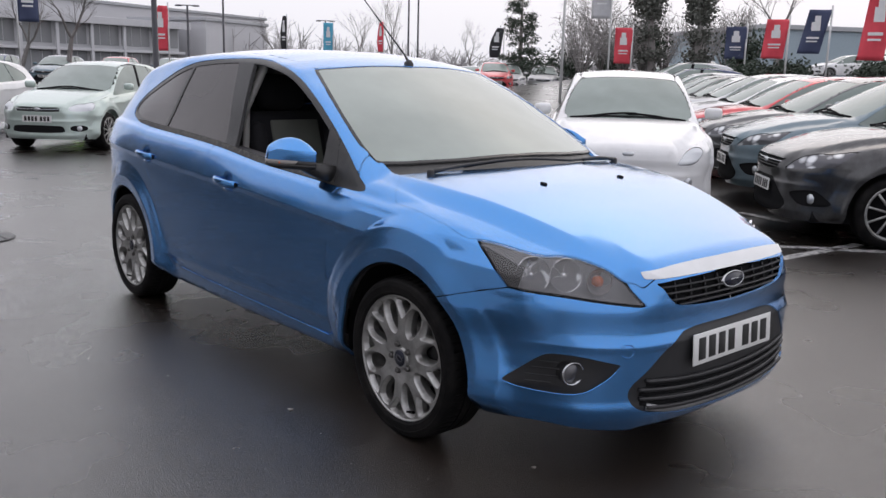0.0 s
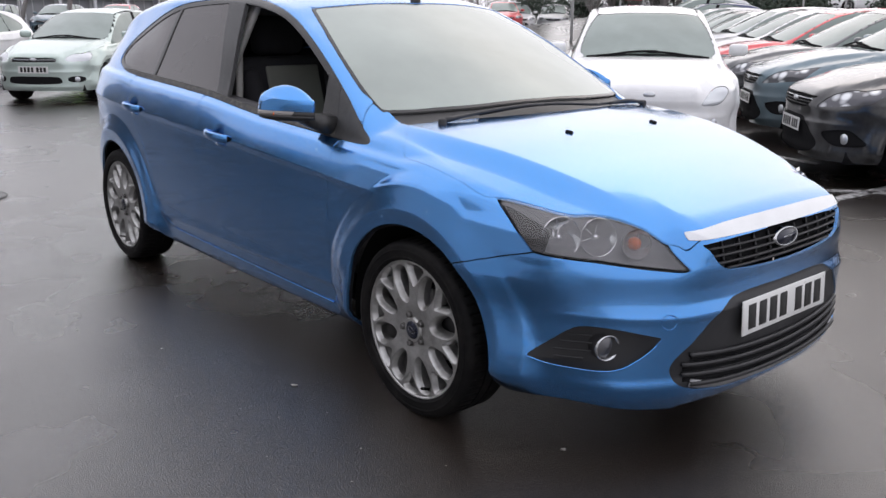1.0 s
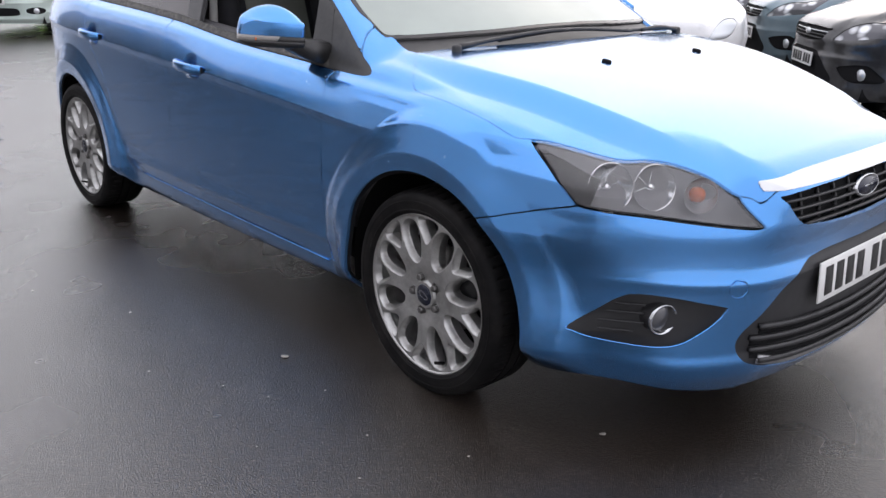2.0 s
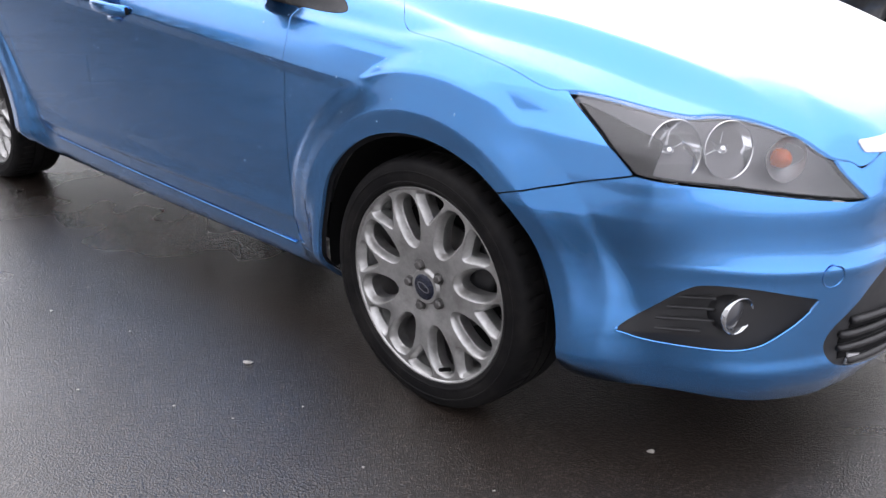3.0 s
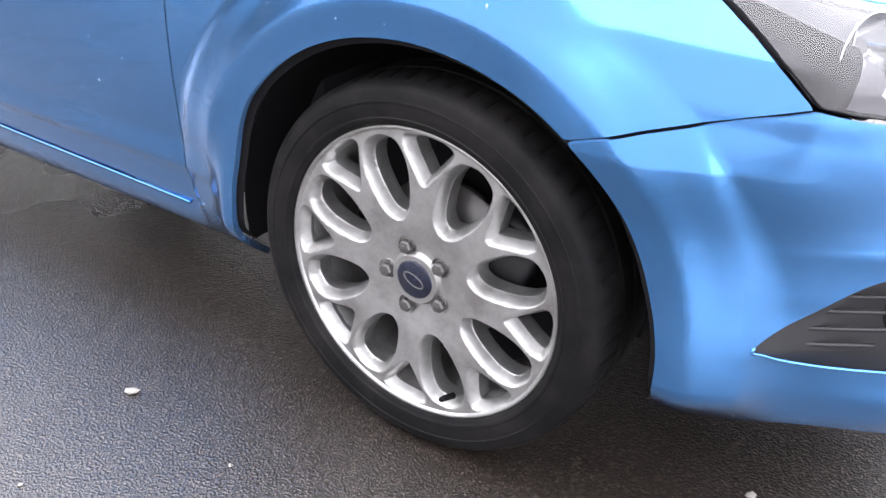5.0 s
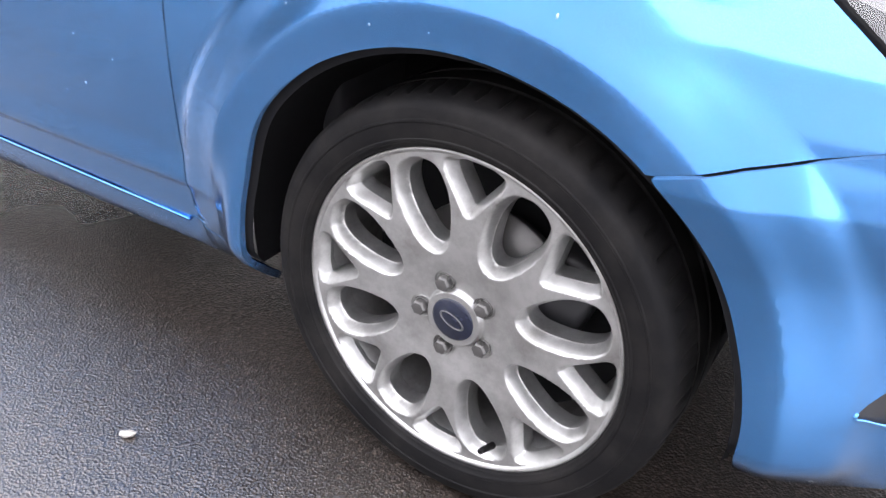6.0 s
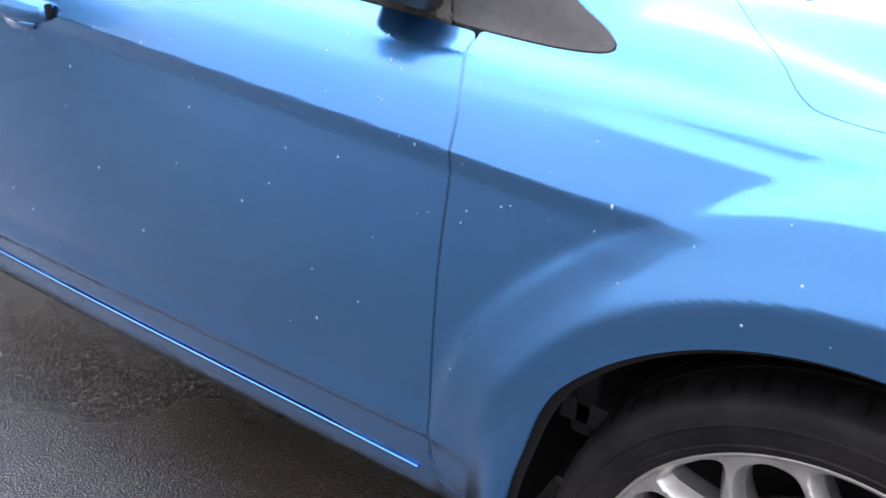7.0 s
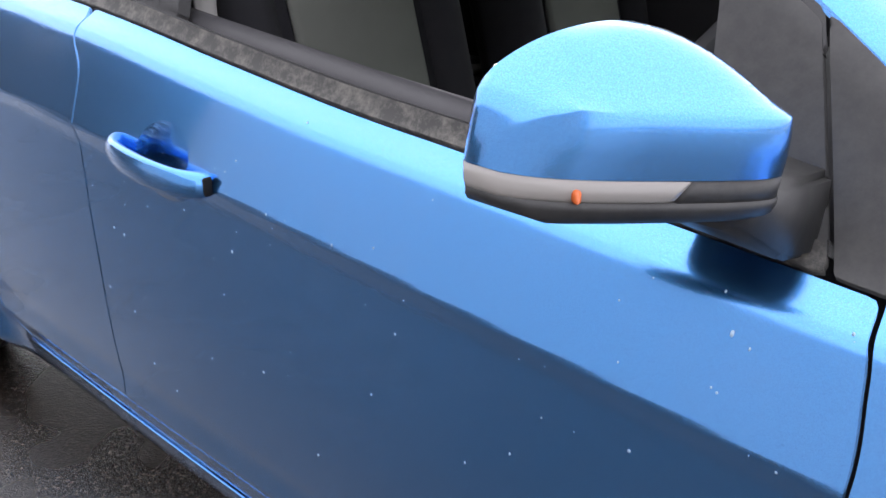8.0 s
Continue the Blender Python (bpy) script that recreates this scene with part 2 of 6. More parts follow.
def flank(x, z, s):
    """Inset of the flank, with the wheel-arch flares."""
    zc = crease(x)
    zb = belt(x)
    lo = low_section(z)
    hi = high_section(np.where(z < zc, z - zc, np.where(z < zb, (z - zc) / (zb - zc) * 0.122, 0.122 + z - zb)))
    d = np.where(z < zc - 0.055, lo, hi)
    # the crease fades out on the front wing
    soft = spline([-0.1, -0.02, 0.0, 0.03, 0.06, 0.075, 0.083, 0.12], [0.011, 0.0085, 0.0075, 0.017, 0.029, 0.0355, 0.0425, 0.085])
    f = step(x, -0.38, -0.22) * step(z - zc, -0.08, -0.05) * step(z - zc, 0.11, 0.06)
    d = d * (1 - f) + soft(z - zc) * f
    for ax, az, ar in ARCHES:
        r = np.hypot(x - ax, z - az)
        up = step(z, 0.18, 0.30)
        back = step(x - ax, -0.15, -0.38)
        ahead = step(z, 0.70, 0.50) * (x > ax)
        flare = flare_section(np.where(r > 0.43, 0.43 + (r - 0.43) * (1 + 0.25 * back + 0.22 * ahead), r)) + 0.007 * back + 0.007 * ahead
        flare = flare + 0.045 * step(z, 0.54, 0.25) * step(r, 0.375, 0.445) * (x < ax)
        proud = -smooth_max(-d, -flare, 0.005 + 0.030 * ahead + 0.026 * back)
        w = step(r, 0.450, 0.425)
        shaped = proud * (1 - w) + flare * w
        near = up * step(r, 0.60, 0.57)
        d = d * (1 - near) + shaped * near
    return d


def inset(x, z, s):
    """Inset of the body from its plan outline at height z."""
    nose = step(s, 1.02, 0.62)
    tail = step(s, PLAN_S[-1] - 1.1, PLAN_S[-1] - 0.6)
    w = step(s, 0.40, 0.56)
    d = flank(x, z, s) * (1 - nose) + (nose_section(z) * (1 - w) + lamp_section(z) * w) * nose
    corner = step(s, 1.40, 1.10) * step(s, 0.50, 0.78)
    d = d + corner * (0.006 * np.clip((z - 0.50) / 0.24, 0, 1.5) - 0.026 * step(z, 0.50, 0.28) * step(s, 1.20, 1.0))
    d = d - 0.011 * step(x, 0.10, 0.25) * step(s, 0.78, 0.98) * step(z, 0.50, 0.60) * step(z, 0.80, 0.62)
    d = d + 0.024 * step(x, 0.12, 0.28) * step(s, 0.90, 1.04) * np.clip((z - 0.60) / 0.14, 0, 1.25) * step(z, 1.05, 0.78)
    d = d + 0.04 * step(x, -2.2, -2.75) * step(z, 1.08, 1.3)
    return d * (1 - tail) + tail_section(z) * tail


def solid(x, y, z):
    """Negative inside the body."""
    s = table(GRID_S, x, y)
    k = 0.045 - 0.010 * step(x, 0.1, -0.3) * step(z, 0.95, 1.1)
    return smooth_max(inset(x, z, s) - table(GRID_D, x, y), z - top_of(x, y), k)


def on_side(s, z):
    """Points of the flank at arc length s and height z, on the car's right (y < 0)."""
    x, y, nx, ny = plan_at(s)
    lo, hi = np.full(s.shape, -0.05), np.full(s.shape, 0.95)
    for _ in range(24):
        mid = 0.5 * (lo + hi)
        f = solid_side(x + nx * mid, y + ny * mid, z, s, mid)
        lo, hi = np.where(f > 0, mid, lo), np.where(f > 0, hi, mid)
    return np.stack([x + nx * hi, -(y + ny * hi), z + 0 * s], -1)


def solid_side(x, y, z, s, depth):
    k = 0.045 - 0.010 * step(x, 0.1, -0.3) * step(z, 0.95, 1.1)
    return smooth_max(inset(x, z, s) - depth, z - top_of(x, y), k)


def on_top(x, y):
    lo, hi = np.full(x.shape, 0.3), np.full(x.shape, 1.6)
    for _ in range(24):
        mid = 0.5 * (lo + hi)
        f = solid(x, y, mid)
        lo, hi = np.where(f > 0, lo, mid), np.where(f > 0, mid, hi)
    return np.stack([x, y, lo], -1)


def normals_of(p):
    e = 0.0025
    x, y, z = p.T
    g = np.stack([solid(x + e, y, z) - solid(x - e, y, z), solid(x, y + e, z) - solid(x, y - e, z),
                  solid(x, y, z + e) - solid(x, y, z - e)], -1)
    return g / np.maximum(np.linalg.norm(g, axis=1, keepdims=True), 1e-9)


def clip(v, t, f):
    """Keeps the part of a flat mesh (v: n x 2, t: triangles) where f > 0."""
    ids = {}
    v, keep = list(map(tuple, v)), []
    fl = f

    def cut(a, b):
        key = (a, b) if a < b else (b, a)
        if key not in ids:
            w = min(max(fl[a] / (fl[a] - fl[b]), 0.0), 1.0)
            ids[key] = len(v)
            v.append((v[a][0] + (v[b][0] - v[a][0]) * w, v[a][1] + (v[b][1] - v[a][1]) * w))
        return ids[key]
    pos = f > 0
    cnt = pos[t].sum(1)
    whole = t[cnt == 3]
    for tri in t[(cnt == 1) | (cnt == 2)]:
        a, b, c = (int(q) for q in tri)
        while not (pos[a] and not pos[c]):
            a, b, c = b, c, a
        if pos[b]:
            m, n = cut(b, c), cut(a, c)
            keep += [(a, b, m), (a, m, n)]
        else:
            keep.append((a, cut(a, b), cut(a, c)))
    tris = np.vstack([whole, np.array(keep, int).reshape(-1, 3)])
    v = np.array(v)
    used = np.unique(tris)
    back = np.full(len(v), -1)
    back[used] = np.arange(len(used))
    return v[used], back[tris]


def sheet(box, cell, field):
    """A flat clipped mesh over box (u0, u1, v0, v1)."""
    nu, nv = max(int((box[1] - box[0]) / cell[0]), 2), max(int((box[3] - box[2]) / cell[1]), 2)
    u, v = np.meshgrid(np.linspace(box[0], box[1], nu + 1), np.linspace(box[2], box[3], nv + 1), indexing="ij")
    i = np.arange((nu + 1) * (nv + 1)).reshape(nu + 1, nv + 1)
    a, b, c, d = i[:-1, :-1].ravel(), i[1:, :-1].ravel(), i[1:, 1:].ravel(), i[:-1, 1:].ravel()
    t = np.vstack([np.stack([a, b, c], 1), np.stack([a, c, d], 1)])
    p = np.stack([u.ravel(), v.ravel()], 1)
    return clip(p, t, field(p[:, 0], p[:, 1]))


def skin(name, p, n, tris, material, parent, depth=0.012, label="", flip=False):
    """A curved panel with turned-in edges."""
    tris = np.asarray(tris)
    face_n = np.cross(p[tris[:, 1]] - p[tris[:, 0]], p[tris[:, 2]] - p[tris[:, 0]])
    bad = (face_n * n[tris[:, 0]]).sum(1) < 0
    tris = np.where(bad[:, None], tris[:, ::-1], tris)
    e = np.vstack([tris[:, [0, 1]], tris[:, [1, 2]], tris[:, [2, 0]]])
    key = np.sort(e, 1)
    _, idx, cnt = np.unique(key, axis=0, return_index=True, return_counts=True)
    rim = e[idx[cnt == 1]]
    ring = np.unique(rim)
    back = np.full(len(p), -1)
    back[ring] = np.arange(len(ring)) + len(p)
    extra = np.arange(len(ring)) + len(p) + len(ring)
    front2 = np.full(len(p), -1)
    front2[ring] = extra
    faces = [tuple(map(int, q)) for q in tris]
    if depth:
        verts = np.vstack([p, p[ring] - n[ring] * depth, p[ring] - n[ring] * 0.0008])
        # the turned edge starts a hair below the skin, on vertices of its own
        for a, b in rim:
            faces.append((int(b), int(a), int(front2[a]), int(front2[b])))
            faces.append((int(front2[b]), int(front2[a]), int(back[a]), int(back[b])))
    else:
        verts = p
    me = bpy.data.meshes.new(name)
    me.from_pydata(verts.tolist(), [], faces)
    me.validate()
    me.polygons.foreach_set("use_smooth", [True] * len(me.polygons))
    if depth:
        nn = np.vstack([n, n[ring], n[ring]])
    else:
        nn = n
    me.normals_split_custom_set_from_vertices(nn.tolist())
    me.materials.append(material)
    ob = new(name, me)
    ob.parent = parent
    if label:
        ob["label"] = label
    return ob


def side_panel(name, box, field, material, parent, cell=(0.010, 0.008), depth=0.012, out=0.0, label="", mirror=False):
    """A panel cut from the flank: box in (arc, z); field(s, z, p) > 0 is kept, p being the place on the flank."""
    def f(s, z):
        return field(s, z, on_side(s, z))
    sz, t = sheet(box, cell, f)
    p = on_side(sz[:, 0], sz[:, 1])
    n = normals_of(p)
    p = p + n * (out(p)[:, None] if callable(out) else out)
    if mirror:
        p, n = p * (1, -1, 1), n * (1, -1, 1)
    return skin(name, p, n, t, material, parent, depth, label)


def top_panel(name, box, field, material, parent, cell=(0.012, 0.012), depth=0.012, out=0.0, label=""):
    """A panel cut from the top: box in (x, y)."""
    xy, t = sheet(box, cell, field)
    p = on_top(xy[:, 0], xy[:, 1])
    n = normals_of(p)
    return skin(name, p + n * out, n, t, material, parent, depth, label)

# ---- mesh helpers ----
def part(name, bm, material, parent=None, label="", smooth=True, m=None):
    """Links a bmesh as one mesh object under a thing or a part."""
    me = bpy.data.meshes.new(name)
    if m is not None:
        bm.transform(m)
    bmesh.ops.recalc_face_normals(bm, faces=bm.faces)
    bm.to_mesh(me)
    bm.free()
    me.polygons.foreach_set("use_smooth", [smooth] * len(me.polygons))
    me.materials.append(material)
    ob = new(name, me)
    ob.parent = parent
    if label:
        ob["label"] = label
    return ob


def edge_split(ob, angle=35):
    """Sharp shading over edges steeper than angle."""
    ob.data.set_sharp_from_angle(angle=radians(angle))
    return ob


def lathe(profile, segments=64, close=False):
    """Turns (radius, height) points about the z axis."""
    bm = bmesh.new()
    rings = []
    for r, h in profile:
        rings.append([bm.verts.new((r * math.cos(2 * math.pi * i / segments), r * math.sin(2 * math.pi * i / segments), h)) for i in range(segments)])
    for a, b in zip(rings, rings[1:]):
        for i in range(segments):
            j = (i + 1) % segments
            bm.faces.new((a[i], a[j], b[j], b[i]))
    if close:
        for ring in (rings[0], rings[-1]):
            bm.faces.new(ring)
    return bm


def block(sx, sy, sz, bevel=0.0, segs=2, m=None):
    bm = bmesh.new()
    bmesh.ops.create_cube(bm, size=1.0, matrix=Matrix.Diagonal((sx, sy, sz, 1)))
    if bevel:
        bmesh.ops.bevel(bm, geom=bm.edges[:], offset=bevel, segments=segs, profile=0.5, affect="EDGES")
    if m is not None:
        bm.transform(m)
    return bm


def loft(rings, cap=True, close=True):
    """Skins a row of equal rings of points."""
    bm = bmesh.new()
    vs = [[bm.verts.new(p) for p in ring] for ring in rings]
    n = len(vs[0])
    for a, b in zip(vs, vs[1:]):
        for i in range(n if close else n - 1):
            j = (i + 1) % n
            bm.faces.new((a[i], a[j], b[j], b[i]))
    if cap and close:
        bm.faces.new(vs[0])
        bm.faces.new(vs[-1])
    return bm


def tube(points, radius, segs=8):
    """A round bar along points; radius may be a list."""
    pts = [Vector(p) for p in points]
    rings = []
    for i, p in enumerate(pts):
        d = (pts[min(i + 1, len(pts) - 1)] - pts[max(i - 1, 0)]).normalized()
        u = d.orthogonal().normalized() if i == 0 else (u - d * u.dot(d)).normalized()
        v = d.cross(u)
        r = radius[i] if isinstance(radius, (list, tuple)) else radius
        rings.append([p + (u * math.cos(2 * math.pi * k / segs) + v * math.sin(2 * math.pi * k / segs)) * r for k in range(segs)])
    return loft(rings)


def ribbon(points, normals, width, thick):
    """A flat strip along points, width across, thick along the normals."""
    rings = []
    pts = [Vector(p) for p in points]
    for i, (p, n) in enumerate(zip(pts, normals)):
        d = (pts[min(i + 1, len(pts) - 1)] - pts[max(i - 1, 0)]).normalized()
        n = Vector(n)
        w = d.cross(n).normalized() * width * 0.5
        rings.append([p - w - n * 0.002, p + w - n * 0.002, p + w * 0.82 + n * thick, p - w * 0.82 + n * thick])
    return loft(rings)


def merge(*bms):
    out = bmesh.new()
    for b in bms:
        me = bpy.data.meshes.new("tmp")
        b.to_mesh(me)
        b.free()
        out.from_mesh(me)
        bpy.data.meshes.remove(me)
    return out


# ---- more materials for cars ----
chrome = plain("polished_chrome", (0.60, 0.61, 0.62), 0.12, 1.0)
satin_alloy = Nodes("dusty_silver_alloy", Base_Color=(0.50, 0.50, 0.49), Roughness=0.36, Metallic=0.85)
satin_alloy.set(Base_Color=satin_alloy.mix(satin_alloy.ramp(satin_alloy.noise(14.0, 6.0, 0.7), (0.40, 0.0), (0.72, 0.8)), (0.48, 0.478, 0.468), (0.22, 0.212, 0.200)))
satin_alloy.set(Roughness=satin_alloy.ramp(satin_alloy.noise(22.0, 4.0), (0.3, 0.28), (0.7, 0.46)))
satin_alloy = satin_alloy.mat
dark_steel = plain("dull_brake_steel", (0.16, 0.155, 0.15), 0.45, 0.8)
gloss_black = plain("gloss_black_trim", (0.012, 0.012, 0.013), 0.18)
trim_black = Nodes("weathered_black_trim", Roughness=0.45)
trim_black.set(Base_Color=trim_black.mix(trim_black.ramp(trim_black.noise(26.0, 8.0, 0.8), (0.40, 0.0), (0.85, 1.0)), (0.022, 0.022, 0.023), (0.055, 0.054, 0.051)))
trim_black = trim_black.mat
belt_rubber = Nodes("dirty_window_seal", Roughness=0.55)
belt_rubber.set(Base_Color=belt_rubber.mix(belt_rubber.ramp(belt_rubber.noise(55.0, 7.0, 0.75), (0.44, 0.0), (0.72, 1.0)), (0.024, 0.023, 0.022), (0.14, 0.132, 0.115)))
belt_rubber = belt_rubber.mat
cloth = plain("charcoal_seat_cloth", (0.020, 0.020, 0.024), 0.9)
pale_cloth = plain("pale_grey_seat_cloth", (0.18, 0.187, 0.165), 0.9)
cabin_plastic = plain("dark_cabin_plastic", (0.040, 0.039, 0.043), 0.6)
headliner = plain("grey_headlining", (0.42, 0.41, 0.39), 0.9)
plate_white = plain("white_number_plate", (0.78, 0.78, 0.76), 0.3)
plate_ink = plain("black_plate_print", (0.01, 0.01, 0.01), 0.4)
badge_blue = plain("dark_blue_enamel", (0.008, 0.011, 0.026), 0.25)
amber = plain("amber_bulb_lens", (0.62, 0.13, 0.03), 0.25)
reflector = plain("silvered_reflector", (0.86, 0.87, 0.88), 0.10, 1.0)
fog_lens = plain("smoky_fog_lamp_lens", (0.16, 0.16, 0.17), 0.08, 0.6)
lamp_grey = plain("grey_lamp_bezel", (0.32, 0.32, 0.33), 0.30, 0.3)
lamp_inner = plain("dark_grey_lamp_inner", (0.13, 0.128, 0.135), 0.34, 0.2)
white_lens = plain("milky_indicator_lens", (0.27, 0.255, 0.24), 0.10)
mirror_glass = plain("mirror_glass", (0.8, 0.81, 0.82), 0.03, 1.0)


def glass(name, tint, cover=0.0, film=(0.55, 0.60, 0.57), rough=0.02):
    """Thin pane: clear glass that tints what is behind it, with a light film on it."""
    m = Nodes(name, Base_Color=tint, Roughness=rough, IOR=1.5)
    tr = m.node("ShaderNodeBsdfTransparent")
    tr.inputs[0].default_value = (*tint, 1)
    gl = m.node("ShaderNodeBsdfGlossy", Roughness=rough)
    gl.inputs[0].default_value = (1, 1, 1, 1)
    di = m.node("ShaderNodeBsdfDiffuse")
    di.inputs[0].default_value = (*film, 1)
    fr = m.node("ShaderNodeFresnel", IOR=1.52)
    a = m.node("ShaderNodeMixShader", i0=m.math("MULTIPLY", m.ramp(m.noise(2.0, 4.0), (0.3, 0.8), (0.7, 1.0)), cover), i1=tr.outputs[0], i2=di.outputs[0])
    b = m.node("ShaderNodeMixShader", i0=fr.outputs[0], i1=a.outputs[0], i2=gl.outputs[0])
    m.tree.links.new(b.outputs[0], m.tree.nodes["Material Output"].inputs[0])
    return m.mat


# pale diffuse film puts the brightness of reflected sky into the windscreen
screen_glass = glass("sky_film_windscreen_glass", (0.66, 0.74, 0.70), 0.64, (0.52, 0.59, 0.54), 0.09)
side_glass = glass("misted_side_glass", (0.75, 0.80, 0.78), 0.62, (0.42, 0.46, 0.42))
# tinted glass; its film colour stands in for grey surroundings reflected there
privacy_glass = glass("dark_tinted_glass", (0.06, 0.055, 0.055), 0.6, (0.115, 0.10, 0.10))
# thin white film: hazy plastic, plus reflected sky painted into it
lamp_glass = glass("hazy_lamp_lens", (0.95, 0.95, 0.95), 0.075, (0.72, 0.72, 0.74))

# ---- the blue hatchback ----
car = tagged(new("hatchback_car"), "bright blue metallic five-door hatchback standing on wet asphalt", "car")
GAP = 0.0022

LAMP = rounded([(1.173, 0.836), (1.173, 0.836), (1.027, 0.845), (0.868, 0.83), (0.789, 0.83), (0.715, 0.81), (0.640, 0.79), (0.566, 0.740),
                (0.527, 0.688), (0.478, 0.640), (0.478, 0.640), (0.500, 0.634), (0.650, 0.647), (0.772, 0.660), (0.881, 0.672), (0.964, 0.684), (0.964, 0.684),
                (1.042, 0.750), (1.118, 0.801)])
FOG = rounded([(0.968, 0.366), (0.906, 0.410), (0.843, 0.454), (0.795, 0.468), (0.691, 0.462), (0.562, 0.437), (0.562, 0.437), (0.597, 0.397),
               (0.640, 0.366), (0.690, 0.340), (0.760, 0.331), (0.897, 0.337), (0.954, 0.353)])
GRILLE = rounded([(0.0, 0.716), (0.0, 0.716), (0.28, 0.714), (0.430, 0.708), (0.430, 0.708), (0.405, 0.690), (0.375, 0.655), (0.340, 0.632), (0.28, 0.620),
                  (0.15, 0.611), (0.0, 0.607), (0.0, 0.607), (-0.15, 0.611), (-0.28, 0.620), (-0.34, 0.632), (-0.375, 0.655), (-0.405, 0.690),
                  (-0.43, 0.708), (-0.43, 0.708), (-0.28, 0.714)])
MASK = rounded([(0.0, 0.541), (0.18, 0.541), (0.255, 0.536), (0.307, 0.525), (0.385, 0.478), (0.455, 0.416), (0.521, 0.361), (0.530, 0.318), (0.490, 0.275),
                (0.408, 0.250), (0.26, 0.226), (0.0, 0.212), (-0.26, 0.226), (-0.408, 0.25), (-0.49, 0.275), (-0.53, 0.318), (-0.521, 0.361),
                (-0.455, 0.416), (-0.385, 0.478), (-0.307, 0.525), (-0.255, 0.536), (-0.18, 0.541)])
BUMPER = np.array([(-0.02, 0.05), (-0.02, 0.80), (0.55, 0.80), (0.93, 0.692), (0.964, 0.684), (1.047, 0.664), (1.153, 0.637), (1.236, 0.611), (1.32, 0.582), (1.40, 0.05)])
F_DOOR = rounded([(-0.535, 0.272), (-0.522, 0.30), (-0.515, 0.34), (-0.503, 0.50), (-0.492, 0.66), (-0.481, 0.79), (-0.491, 0.86), (-0.5, 0.895), (-0.508, 0.93), (-0.508, 0.93),
                  (-1.04, 0.97), (-1.587, 1.03), (-1.587, 1.03), (-1.587, 0.965), (-1.552, 0.906), (-1.556, 0.71), (-1.566, 0.57), (-1.60, 0.36), (-1.606, 0.30), (-1.60, 0.296), (-1.60, 0.296),
                  (-1.1, 0.281)], steps=6)
R_DOOR = rounded([(-1.606, 0.297), (-1.600, 0.36), (-1.566, 0.57), (-1.556, 0.71), (-1.552, 0.906), (-1.587, 0.965), (-1.587, 1.03), (-1.587, 1.03), (-2.0, 1.06), (-2.42, 1.075), (-2.42, 1.075),
                  (-2.40, 0.95), (-2.33, 0.84), (-2.21, 0.70), (-2.13, 0.52), (-2.09, 0.40), (-2.05, 0.33), (-2.0, 0.308), (-2.0, 0.308)], steps=6)
DLO = rounded([(-2.755, 1.150), (-2.68, 1.232), (-2.432, 1.328), (-2.171, 1.401), (-1.959, 1.424), (-1.701, 1.435), (-1.503, 1.435), (-1.346, 1.418), (-1.149, 1.372), (-0.956, 1.293), (-0.759, 1.189),
               (-0.570, 1.074), (-0.41, 0.965), (-0.345, 0.928), (-0.340, 0.911), (-0.40, 0.9065), (-0.50, 0.911), (-0.50, 0.911), (-0.70, 0.925), (-0.92, 0.938), (-1.09, 0.949), (-1.3, 0.970), (-1.57, 0.998),
               (-1.96, 1.021), (-2.4, 1.042), (-2.60, 1.062), (-2.72, 1.095)], steps=6)
HOOD = rounded([(0.852, 0), (0.848, 0.14), (0.834, 0.32), (0.808, 0.445), (0.772, 0.478), (0.735, 0.503), (0.671, 0.529), (0.603, 0.570), (0.556, 0.610), (0.509, 0.665), (0.401, 0.723),
                (0.293, 0.789), (0.293, 0.789), (0.259, 0.796), (0.116, 0.806), (-0.045, 0.807), (-0.106, 0.801), (-0.136, 0.792), (-0.164, 0.770), (-0.27, 0.665), (-0.27, 0.665), (-0.235, 0.52), (-0.17, 0.26), (-0.145, 0.0),
                (-0.145, 0.0), (-0.1, -0.3), (-0.1, -0.3), (0.3, -0.3), (0.852, -0.3), (0.852, -0.3)], steps=6)
SCREEN = rounded([(-0.235, 0.0), (-0.26, 0.3), (-0.325, 0.53), (-0.385, 0.660), (-0.41, 0.690), (-0.508, 0.688), (-0.60, 0.674), (-0.739, 0.646), (-0.887, 0.607), (-1.085, 0.547), (-1.105, 0.535),
                  (-1.105, 0.535), (-1.06, 0.35), (-1.025, 0.0), (-1.025, 0.0), (-1.0, -0.3), (-1.0, -0.3), (-0.5, -0.3), (-0.235, -0.3), (-0.235, -0.3)], steps=6)


def arch_gap(p, extra=0.0):
    """Distance outside the wheel openings, whose sides drop straight below the axle."""
    x, z = p[:, 0], p[:, 2]
    rise = np.maximum(z - 0.306, 0)
    wide = 0.378 + 0.008 * step(x, 0.05, 0.3) + 0.010 * step(z, 0.45, 0.30) * (x > 0) - 0.020 * step(z, 0.55, 0.40) * (x < 0)
    f = np.hypot(x + 0.007, rise) - wide - extra
    g = np.hypot(x + 2.640, rise) - 0.372 - extra
    return np.minimum(f, g)


def hood_f(p):
    return inside(HOOD, p[:, 0], np.abs(p[:, 1]))


def screen_f(p):
    return inside(SCREEN, p[:, 0], np.abs(p[:, 1]))


def rail_f(p):
    """Outside the roof and cowl panels."""
    roof = np.where(p[:, 0] < -1.0, np.abs(p[:, 1]) - 0.53, 1.0)
    cowl = np.where((p[:, 0] > -0.5) & (p[:, 2] > 0.9), np.abs(p[:, 1]) - np.where(p[:, 0] > -0.3, 0.655, 0.66), 1.0)
    return np.minimum(roof, cowl)


